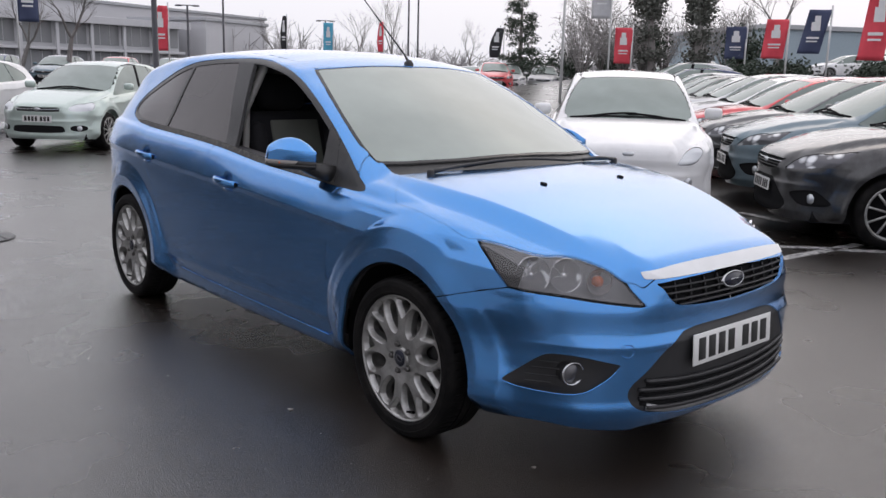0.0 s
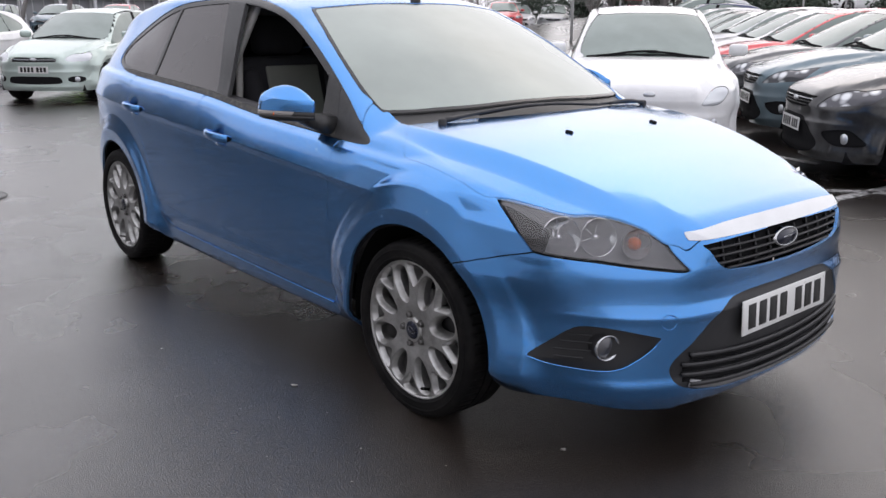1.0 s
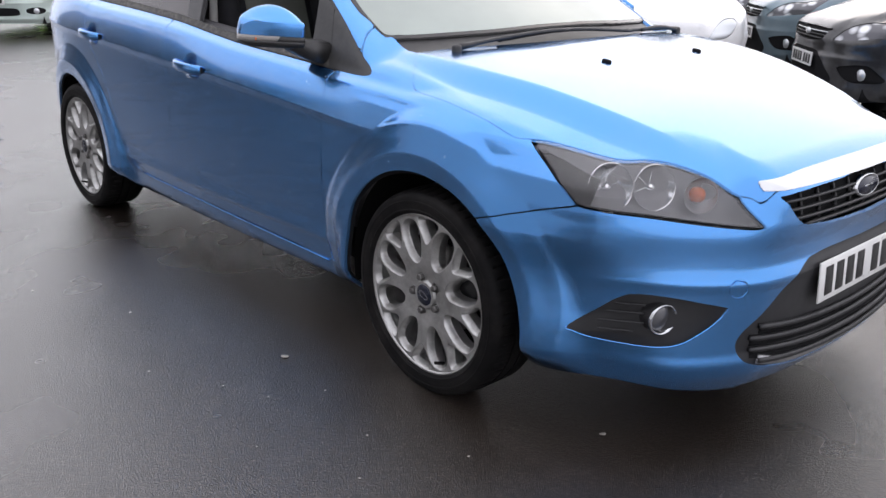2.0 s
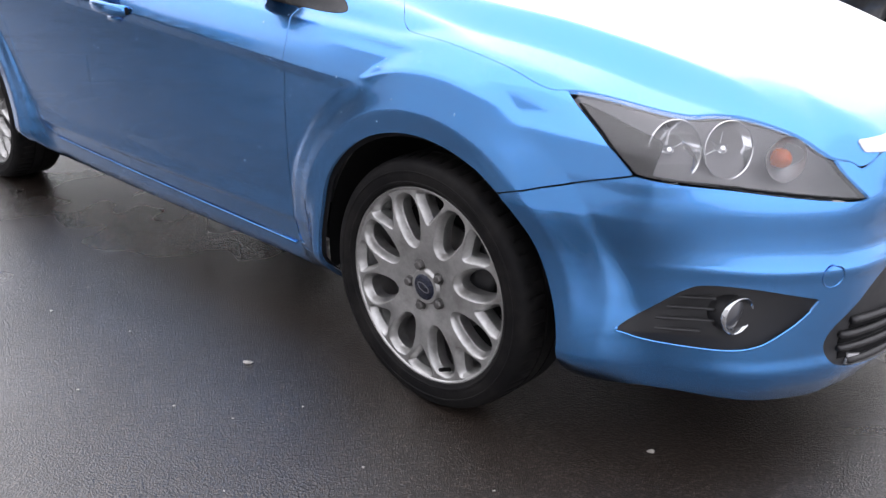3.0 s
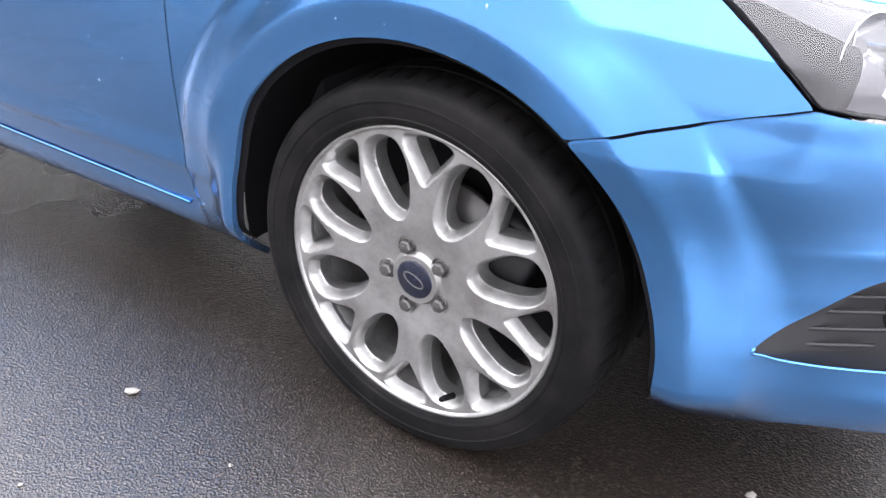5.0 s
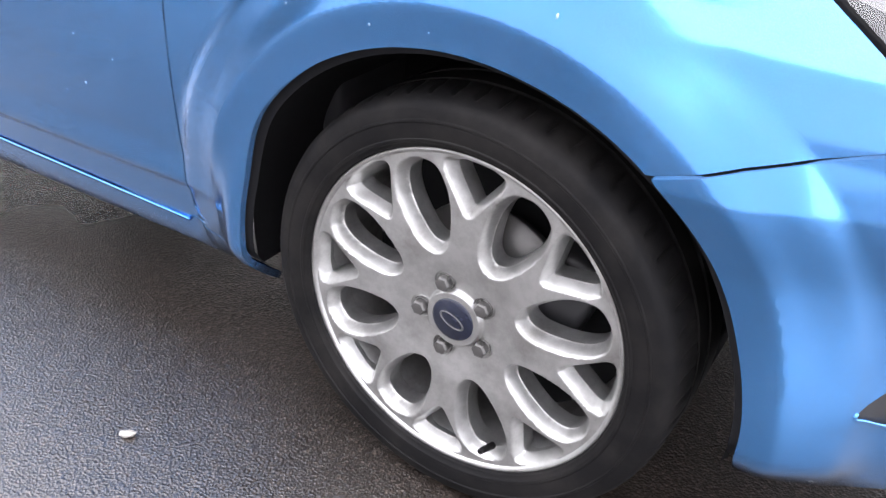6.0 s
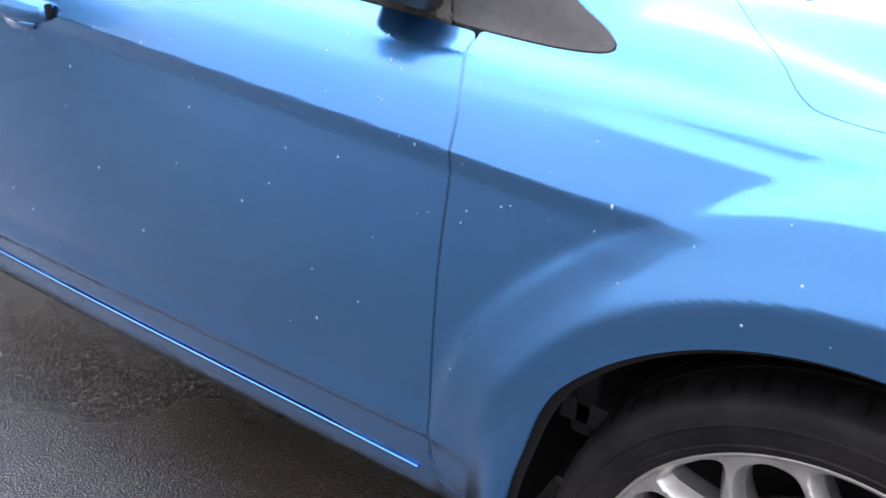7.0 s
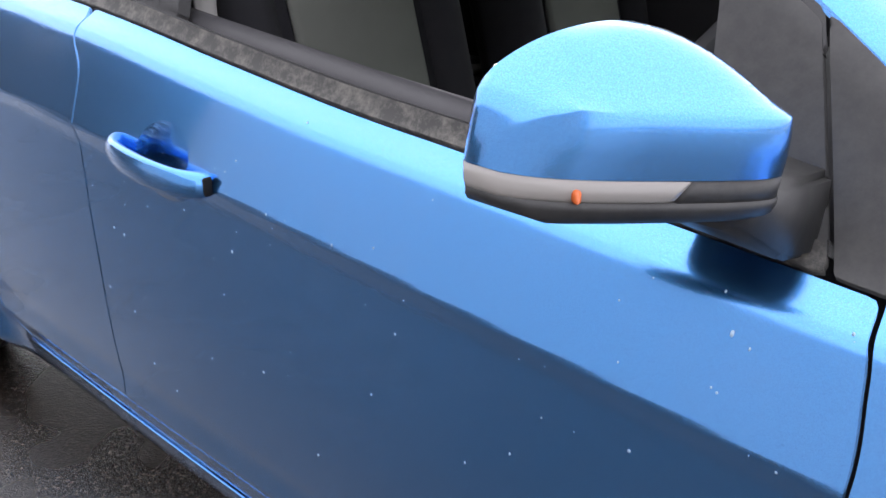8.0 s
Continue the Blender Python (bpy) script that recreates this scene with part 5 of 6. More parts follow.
drain_iron = plain("wet_cast_iron", (0.030, 0.030, 0.032), 0.35, 0.6)
drain = tagged(part("drain_cover", merge(lathe([(0.26, 0.0), (0.26, 0.006), (0.235, 0.008), (0.0001, 0.007)], 40), *[block(0.34, 0.018, 0.006, 0.002, m=pose(0, -0.15 + 0.05 * i, 0.009)) for i in range(7)]), drain_iron), "round cast-iron drain cover set in asphalt", "drain cover")
drain.location = (-5.02, -1.17, 0.001)

# pale chips of stone and leaf lying near the front wheel
stone = plain("pale_stone_chip", (0.36, 0.34, 0.31), 0.6)
rng = random.Random(4)


def chip(x, y, size):
    bm = bmesh.new()
    bmesh.ops.create_icosphere(bm, subdivisions=1, radius=0.5)
    for v in bm.verts:
        v.co *= rng.uniform(0.7, 1.15)
    ob = part("stone_chip", bm, stone, smooth=False, m=Matrix.Diagonal((size, size * rng.uniform(0.5, 0.9), size * 0.35, 1)))
    ob.matrix_world = pose(x, y, size * 0.15, 0, 0, rng.uniform(0, 360))
    return tagged(ob, "small pale stone chip lying on wet asphalt", "stone", "stone chips")


for x, y, size in ((-0.463, -1.071, 0.034), (0.527, -0.662, 0.022), (-0.19, -1.10, 0.010), (-0.42, -1.32, 0.010), (-0.27, -1.25, 0.009), (0.10, -1.16, 0.009), (0.36, -1.02, 0.009), (-0.86, -1.20, 0.012),
                   (0.62, -1.05, 0.010), (0.95, -0.80, 0.012), (-0.66, -1.45, 0.010), (-1.15, -1.30, 0.012), (0.25, -1.30, 0.009), (-0.05, -1.42, 0.008), (-1.6, -1.5, 0.014), (1.2, -1.3, 0.012)):
    chip(x, y, size)

# ---- parked cars ----
far_glass = glass("parked_car_glass", (0.10, 0.13, 0.12), 0.62, (0.42, 0.50, 0.46))
lamp_white = plain("clear_parked_lamp", (0.62, 0.64, 0.66), 0.12, 0.5)
lamp_smoke = Nodes("shaded_parked_lamp", Roughness=0.12, Metallic=0.4)
lamp_smoke.set(Base_Color=lamp_smoke.mix(lamp_smoke.ramp(lamp_smoke.node("ShaderNodeTexVoronoi", Vector=lamp_smoke.place(), Scale=9.0).outputs["Distance"], (0.25, 1.0), (0.50, 0.0)), (0.10, 0.10, 0.11), (0.66, 0.68, 0.70)))
lamp_smoke = lamp_smoke.mat
PAINTS = {
    "white": car_paint("white_paint", (0.74, 0.74, 0.74), 0.0, 0.25),
    "black": car_paint("black_paint", (0.010, 0.010, 0.011), 0.2, 0.15),
    "slate": car_paint("slate_blue_paint", (0.10, 0.15, 0.18), 0.5, 0.2),
    "mint": car_paint("pale_green_paint", (0.44, 0.52, 0.48), 0.4, 0.2),
    "red": car_paint("red_paint", (0.55, 0.03, 0.04), 0.2, 0.15),
    "silver": car_paint("silver_paint", (0.46, 0.47, 0.48), 0.6, 0.2),
    "grey": car_paint("dark_grey_paint", (0.06, 0.062, 0.066), 0.5, 0.2),
    "lime": car_paint("lime_paint", (0.35, 0.62, 0.12), 0.2, 0.2),
    "navy": car_paint("navy_paint", (0.02, 0.035, 0.10), 0.4, 0.2),
}


def join_meshes(name, obs, material, parent):
    """Welds finished panels into one pressing."""
    bm = bmesh.new()
    for o in obs:
        bm.from_mesh(o.data)
        old = o.data
        bpy.data.objects.remove(o)
        bpy.data.meshes.remove(old)
    me = bpy.data.meshes.new(name)
    bm.to_mesh(me)
    bm.free()
    me.polygons.foreach_set("use_smooth", [True] * len(me.polygons))
    me.materials.append(material)
    ob = new(name, me)
    ob.parent = parent
    return ob


HATCH = dict(lamp=LAMP, grille=GRILLE, mask=MASK, fog=FOG, bars=((0.690, 0.40), (0.662, 0.375), (0.634, 0.32)), plate=0.46, badge=0.672, cell=0.028)
SMALL_NOSE = dict(
    lamp=rounded([(1.06, 0.80), (0.90, 0.80), (0.72, 0.775), (0.56, 0.735), (0.54, 0.70), (0.58, 0.665), (0.72, 0.655), (0.90, 0.665), (0.98, 0.69), (1.05, 0.75)]),
    grille=rounded([(0.0, 0.722), (0.30, 0.716), (0.40, 0.706), (0.40, 0.706), (0.385, 0.672), (0.34, 0.655), (0.0, 0.650), (-0.34, 0.655), (-0.385, 0.672), (-0.40, 0.706), (-0.40, 0.706), (-0.30, 0.716)]),
    mask=rounded([(0.0, 0.430), (0.36, 0.425), (0.44, 0.405), (0.46, 0.360), (0.42, 0.320), (0.0, 0.305), (-0.42, 0.320), (-0.46, 0.360), (-0.44, 0.405), (-0.36, 0.425)]),
    fog=rounded([(0.86, 0.40), (0.74, 0.435), (0.58, 0.42), (0.55, 0.38), (0.60, 0.345), (0.74, 0.335), (0.84, 0.36)]), bars=((0.690, 0.38), (0.668, 0.36)), plate=0.535, badge=0.690, cell=0.038)
CITY_NOSE = dict(
    lamp=rounded([(0.90, 0.765), (0.90, 0.765), (0.78, 0.760), (0.64, 0.715), (0.52, 0.640), (0.50, 0.612), (0.56, 0.600), (0.70, 0.605), (0.80, 0.64), (0.88, 0.71)]),
    grille=rounded([(0.0, 0.706), (0.05, 0.700), (0.06, 0.694), (0.05, 0.688), (0.0, 0.684), (-0.05, 0.688), (-0.06, 0.694), (-0.05, 0.700)]),
    mask=rounded([(0.0, 0.470), (0.30, 0.462), (0.46, 0.42), (0.50, 0.36), (0.44, 0.29), (0.0, 0.262), (-0.44, 0.29), (-0.50, 0.36), (-0.46, 0.42), (-0.30, 0.462)]),
    fog=rounded([(0.70, 0.44), (0.64, 0.488), (0.58, 0.44), (0.64, 0.392)]), bars=(), plate=0.40, badge=0.695, cell=0.022)


def parked_car_template(nose):
    """A hatchback of simpler build; nose holds the outlines of its lamps, grilles and plate."""
    cell, lamp, grille_o, mask_o, fog_o = nose["cell"], nose["lamp"], nose["grille"], nose["mask"], nose["fog"]
    lamp_f = lambda s, z, p: np.minimum(inside(lamp, s, z), -hood_f(p))
    root = new("parked_car")
    c = (cell, cell * 0.75)
    body = []
    flank_f = lambda s, z, p: np.minimum.reduce([-dlo_f(p), arch_gap(p), rail_f(p), -screen_f(p), -hood_f(p), -lamp_f(s, z, p), -inside(grille_o, np.abs(s), z), -inside(mask_o, s, z), -inside(fog_o, s, z), z - 0.2,
                                                 np.where(p[:, 2] > 1.05, np.where(p[:, 0] < -2.9, np.abs(p[:, 1]) - 0.55, 1), 1), 1.40 - z + 1.0 * (p[:, 0] > -2.9)])
    for mirror in (False, True):
        body.append(side_panel("b", (0, PLAN_S[-1], 0.2, 1.46), flank_f, gap_black, root, c, 0.0, mirror=mirror))
    body.append(top_panel("b", (-0.30, 0.865, -0.83, 0.83), lambda x, y: inside(HOOD, x, np.abs(y)), gap_black, root, (cell, cell), 0.0))
    body.append(top_panel("b", (-2.92, -1.0, -0.54, 0.54), lambda x, y: np.minimum.reduce([-inside(SCREEN, x, np.abs(y)), 0.5325 - np.abs(y), x + 2.90]), gap_black, root, (0.08, 0.06), 0.0))
    join_meshes("body", body, PAINTS["white"], root)
    top_panel("windscreen", (-1.12, -0.15, -0.70, 0.70), lambda x, y: np.maximum(inside(SCREEN, x, np.abs(y)), np.minimum.reduce([-inside(HOOD, x, np.abs(y)), x + 0.5, 0.66 - np.abs(y), -0.14 - x])), far_glass, root, (cell, cell), 0.0, -0.004)
    top_panel("rear_screen", (-3.36, -2.88, -0.56, 0.56), lambda x, y: np.minimum(0.55 - np.abs(y), -2.905 - x), far_glass, root, (0.08, 0.06), 0.0)
    for mirror in (False, True):
        side_panel("side_window", (1.80, 4.3, 0.90, 1.45), lambda s, z, p: np.minimum.reduce([dlo_f(p), np.abs(BP_REAR(p) - 0.03) - 0.05, np.abs(DIV(p)) - 0.015]), far_glass, root, (0.05, 0.03), 0.0, -0.004, mirror=mirror)
        side_panel("door_pillar", (2.8, 3.3, 0.95, 1.45), lambda s, z, p: np.minimum(dlo_f(p), 0.05 - np.abs(BP_REAR(p) - 0.03)), gap_black, root, (0.03, 0.03), 0.0, -0.003, mirror=mirror)
        side_panel("window_divider", (3.5, 3.9, 0.95, 1.45), lambda s, z, p: np.minimum(dlo_f(p), 0.015 - np.abs(DIV(p))), gap_black, root, (0.03, 0.03), 0.0, -0.003, mirror=mirror)
        side_panel("headlamp", (0.46, 1.20, 0.57, 0.85), lambda s, z, p: lamp_f(s, z, p) - 0.002, lamp_smoke if nose is HATCH else lamp_white, root, (0.03, 0.02), 0.0, -0.004, mirror=mirror)
        side_panel("fog_recess", (0.52, 0.98, 0.32, 0.49), lambda s, z, p: inside(fog_o, s, z), gap_black, root, (0.03, 0.02), 0.0, -0.01, mirror=mirror)
        fl = -1 if not mirror else 1
        q = on_side(fog_o[:, 0].mean(keepdims=True), fog_o[:, 1].mean(keepdims=True))[0]
        part("fog_lamp", lathe([(0.045, 0.0), (0.04, 0.008), (0.0001, 0.010)], 16), lamp_white, root, m=pose(q[0] - 0.005, q[1] * -fl, q[2], 0, 90, fl * 25))
        part("door_mirror", block(0.11, 0.19, 0.12, 0.04, 3, m=pose(-0.66, fl * 0.95, 1.055, 0, 0, fl * -20)), PAINTS["white"], root)
    nose_sheet("grille", grille_o, -0.012, gap_black, root, 0.0, cell=(0.03, 0.02))
    for z, half in nose["bars"]:
        nose_bar("grille_bar", z, half, 0.009, 0.006, lamp_white if z > 0.68 else black_plastic, root, -0.010)
    nose_sheet("lower_grille", mask_o, -0.008, gap_black, root, 0.0, cell=(0.03, 0.02))
    part("badge", lathe([(1.0, 0.0), (0.9, 0.008), (0.0001, 0.010)], 24), lamp_white, root, m=pose(0.862, 0, nose["badge"], 90, 0, 90) @ Matrix.Diagonal((0.06, 0.026, 1, 1)))
    plate = part("number_plate", block(0.52, 0.11, 0.006, m=pose(0.888, 0, nose["plate"], 88, 0, 90)), plate_white, root, smooth=False)
    for i in range(7):
        part("plate_bar", block(0.042, 0.075, 0.0015, m=pose(0.8920, -0.2 + i * 0.062 + (0.03 if i > 3 else 0), nose["plate"], 88, 0, 90)), plate_ink, plate, smooth=False)
    for ya, yb in ((-0.52, 0.10), (0.0, 0.56)):
        q = on_top(np.linspace(-0.23, -0.245, 5), np.linspace(ya, yb, 5))
        part("wiper", tube((q + (0, 0, 0.012)).tolist(), 0.011, 5), gap_black, root)
    part("cowl", tube((on_top(np.array([-0.31, -0.24, -0.20, -0.24, -0.31]), np.array([-0.62, -0.34, 0, 0.34, 0.62])) - (0, 0, 0.012)).tolist(), 0.024, 6), gap_black, root)
    part("underbody", block(3.9, 1.45, 0.10, m=pose(-1.32, 0, 0.24)), gap_black, root)
    wheel0 = None
    for wx in (0, -2.64):
        for fl in (-1, 1):
            if wheel0 is None:
                bm = lathe([(0.20, -0.19), (0.305, -0.185), (0.316, -0.16), (0.316, -0.02), (0.305, 0.01), (0.255, 0.018), (0.235, 0.005), (0.225, -0.05)], 40)
                wheel0 = part("wheel", bm, rubber, root, m=pose(0, 0, 0, 90, 0, 0))
                spk = [lathe([(0.238, 0.006), (0.232, 0.010), (0.215, 0.004), (0.21, -0.03)], 40), lathe([(0.055, -0.01), (0.05, 0.004), (0.0001, 0.006)], 24)]
                for a in range(10):
                    spk.append(block(0.19, 0.020, 0.018, 0.004, 1, m=pose(0, 0, 0, 0, 0, a * 36 + 6) @ pose(0.125, 0, -0.004)))
                part("rim", merge(*spk), satin_alloy, wheel0, m=pose(0, 0, 0, 90, 0, 0))
                part("brake", lathe([(0.22, -0.08), (0.0001, -0.08)], 24), gap_black, wheel0, m=pose(0, 0, 0, 90, 0, 0))
                wheel0.location = (wx, fl * 0.85, 0.312)
            else:
                copy_thing(wheel0, pose(wx, fl * 0.85, 0.312, 0, 20, 0 if fl < 0 else 180))
    return root


templates = {"hatch": parked_car_template(HATCH), "small": parked_car_template(SMALL_NOSE), "city": parked_car_template(CITY_NOSE)}
standing = set()


def park(colour, nose, heading, kind=(1.0, 1.0, 1.0), label="", group="parked cars", build="hatch"):
    """Stands a parked car with its nose at a place, heading in degrees."""
    d = Vector((math.cos(radians(heading)), math.sin(radians(heading)), 0))
    at = Vector((*nose, 0)) - d * 0.888 * kind[0]
    mid = at - d * 1.3
    m = pose(at.x, at.y, float(ground_z(np.array(mid.x), np.array(mid.y))), 0, 0, heading)
    if build not in standing:
        ob = templates[build]
        standing.add(build)
        ob.matrix_basis = m
    else:
        ob = copy_thing(templates[build], m)
    ob.scale = kind
    for c in ob.children_recursive:
        if c.name.split(".")[0] in ("body", "door_mirror"):
            c.material_slots[0].link = "OBJECT"
            c.material_slots[0].material = PAINTS[colour]
    return tagged(ob, label, "car", group)


SMALL, CITY, BIG = (0.905, 0.93, 0.965), (0.835, 0.945, 0.985), (1.03, 1.02, 1.04)
park("white", (-2.50, 3.80), -51, CITY, "white compact hatchback parked on wet asphalt", build="city")
park("mint", (-12.1, 1.35), -46, SMALL, "pale green small hatchback parked with dark grille", build="small")
park("white", (-15.7, -0.3), -50, SMALL, "white hatchback parked beside a pale green one", build="small")
park("white", (0.43, 3.65), -138, SMALL, "white hatchback parked in a marked bay")
row = ("black", "slate", "grey", "red", "white", "silver", "white", "grey", "silver", "white", "navy", "silver")
names = {"black": "glossy black hatchback parked in a marked bay", "slate": "slate blue estate parked in a marked bay", "grey": "dark grey hatchback parked in a row", "red": "red hatchback parked in a row",
         "white": "white hatchback parked in a row of cars", "silver": "silver hatchback parked in a row of cars", "navy": "navy blue hatchback parked in a row", "lime": "lime green hatchback parked among others",
         "mint": "pale green hatchback parked in a row"}
for k, colour in enumerate(row):
    park(colour, (-1.70 - 1.50 * k, 4.82 + 1.74 * k), -138 + rng.uniform(-1.5, 1.5), BIG if k in (1, 5) else (1, 1, 1), names[colour])
park("silver", (-31.2, 33.8), -48, BIG, "silver car standing across the car park")
park("red", (-29.6, 28.6), -40, (1, 1, 1), "red hatchback parked far across the car park")
park("white", (-30.6, 30.6), -40, (1, 1, 1), "white hatchback parked far across the car park")
park("lime", (-19.6, 4.0), -46, SMALL, "lime green hatchback parked behind a pale green one")
park("silver", (-16.0, 6.6), -46, SMALL, names["silver"])
park("white", (-25.2, 52.6), -131, (1.05, 1, 1), "white estate car parked on a raised bank")
far = random.Random(11)
pick = ("white", "silver", "white", "grey", "black", "silver", "white", "navy", "red", "slate")
for k in range(11):
    # long row far to the side
    park(far.choice(pick), (-44.0 + 0.9 * k, 5.0 + 2.7 * k), -35 + far.uniform(-4, 4), (1, 1, 1), "car parked in a distant row", "distant cars")
for k in range(8):
    park(far.choice(pick), (-39.0 + 1.6 * k, 31.0 + 2.0 * k), -50 + far.uniform(-4, 4), (1, 1, 1), "car parked in a distant row", "distant cars")

# ---- banners, lamp posts ----
pole_white = plain("white_painted_pole", (0.62, 0.62, 0.62), 0.4)
pole_dark = plain("dark_painted_post", (0.035, 0.035, 0.045), 0.4)
# red and navy cloth lightened: distance haze put into the colour
BANNER = {"red": plain("haze_paled_red_cloth", (0.72, 0.07, 0.10), 0.7), "navy": plain("haze_paled_navy_cloth", (0.05, 0.065, 0.13), 0.7), "black": plain("black_banner_cloth", (0.02, 0.022, 0.025), 0.7),
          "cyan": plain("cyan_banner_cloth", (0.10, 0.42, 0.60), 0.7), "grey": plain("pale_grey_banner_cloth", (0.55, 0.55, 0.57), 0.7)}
banner_print = plain("white_banner_print", (0.75, 0.75, 0.76), 0.7)


def banner(x, y, low, top, width, colour, lean=0.0, feather=False):
    """A tall cloth flag on a pole, seen from the car."""
    gz = float(ground_z(np.array(x), np.array(y)))
    root = tagged(part("banner_flag", tube([(0, 0, 0), (0, 0, top - gz + 0.15)], 0.035, 8), pole_white), colour + " advertising flag hanging on a white pole", "flag", "advertising flags")
    face = math.degrees(math.atan2(y + 2.8, x - 2.5)) - 90
    rows = []
    n = 14
    for i in range(n + 1):
        t = i / n
        z = low - gz + (top - low) * t
        w = width * ((0.35 + 0.65 * math.sin(math.pi * min(0.12 + 0.62 * (1 - t), 1))) if feather else 1.0)
        rows.append([(-w * u + lean * (t - 1) , 0.05 * math.sin(6 * t + 5 * u), z) for u in np.linspace(0, 1, 7)])
    front = loft(rows, cap=False, close=False)
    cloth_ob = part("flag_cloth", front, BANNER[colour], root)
    cloth_ob.modifiers.new("thickness", "SOLIDIFY").thickness = 0.006
    h = top - low
    for w, hh, zz in ((0.40, 0.20, 0.62), (0.26, 0.16, 0.78), (0.56, 0.045, 0.36), (0.50, 0.03, 0.28)):
        part("flag_print", block(width * w, 0.004, h * hh, 0.001, m=pose(-width * 0.5 + lean * (zz - 1), -0.07, low - gz + h * zz)), banner_print, root, smooth=False)
    root.matrix_world = pose(x, y, gz, 0, 0, face)
    return root


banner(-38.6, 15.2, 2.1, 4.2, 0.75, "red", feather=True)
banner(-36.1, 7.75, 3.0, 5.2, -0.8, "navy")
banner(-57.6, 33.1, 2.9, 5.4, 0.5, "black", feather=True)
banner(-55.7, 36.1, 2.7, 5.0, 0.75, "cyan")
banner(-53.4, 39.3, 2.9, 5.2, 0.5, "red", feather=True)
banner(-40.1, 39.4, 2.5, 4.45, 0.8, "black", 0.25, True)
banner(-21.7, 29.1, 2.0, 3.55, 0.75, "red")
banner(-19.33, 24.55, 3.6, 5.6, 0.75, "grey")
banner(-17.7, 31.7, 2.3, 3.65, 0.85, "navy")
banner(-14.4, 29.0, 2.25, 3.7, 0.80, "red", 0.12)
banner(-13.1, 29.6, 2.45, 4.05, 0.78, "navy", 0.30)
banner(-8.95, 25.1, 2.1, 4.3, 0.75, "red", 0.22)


def lamp_post(x, y, height, radius, head=True):
    gz = float(ground_z(np.array(x), np.array(y)))
    ob = part("lamp_post", tube([(0, 0, 0), (0, 0, 0.9), (0, 0, 0.95), (0, 0, height)], [radius * 1.5, radius * 1.5, radius, radius * 0.7], 12), pole_dark)
    if head:
        part("lamp_arm", block(1.3, 0.08, 0.06, 0.02, m=pose(0, 0, height)), pole_dark, ob)
        for sx in (-1, 1):
            part("lamp_head", block(0.42, 0.18, 0.09, 0.03, m=pose(sx * 0.55, 0, height - 0.03)), pole_dark, ob)
    ob.matrix_world = pose(x, y, gz, 0, 0, 58)
    return tagged(ob, "dark painted car park lamp post on asphalt", "lamp post", "lamp posts")


lamp_post(-21.5, 7.3, 7.5, 0.085)
lamp_post(-52.0, 22.4, 4.9, 0.09)
lamp_post(-51.0, 24.4, 8.0, 0.075)
lamp_post(-57.7, 36.7, 4.9, 0.08)
lamp_post(-44.4, 34.6, 9.0, 0.07)
lamp_post(-44.0, 35.1, 9.0, 0.07)
for x, y in ((-20.7, 23.4), (-12.0, 42.0)):
    ob = tagged(part("flag_pole", tube([(0, 0, 0), (0, 0, 6.5)], [0.06, 0.045], 10), pole_white), "tall white flag pole without a flag", "pole")
    ob.matrix_world = pose(x, y, float(ground_z(np.array(x), np.array(y))))

# ---- trees ----
# bark and ivy are lightened, the haze painted into their colours
bark = plain("haze_paled_wet_bark", (0.22, 0.207, 0.198), 0.85)
ivy = plain("haze_paled_ivy_leaves", (0.095, 0.10, 0.085), 0.6)
needle = plain("dark_pine_needles", (0.035, 0.055, 0.035), 0.6)


def limb(bm, a, b, ra, rb, segs):
    d = (b - a).normalized()
    u = d.orthogonal().normalized()
    v = d.cross(u)
    r0 = [bm.verts.new(a + (u * math.cos(2 * math.pi * k / segs) + v * math.sin(2 * math.pi * k / segs)) * ra) for k in range(segs)]
    r1 = [bm.verts.new(b + (u * math.cos(2 * math.pi * k / segs) + v * math.sin(2 * math.pi * k / segs)) * rb) for k in range(segs)]
    for k in range(segs):
        bm.faces.new((r0[k], r0[(k + 1) % segs], r1[(k + 1) % segs], r1[k]))


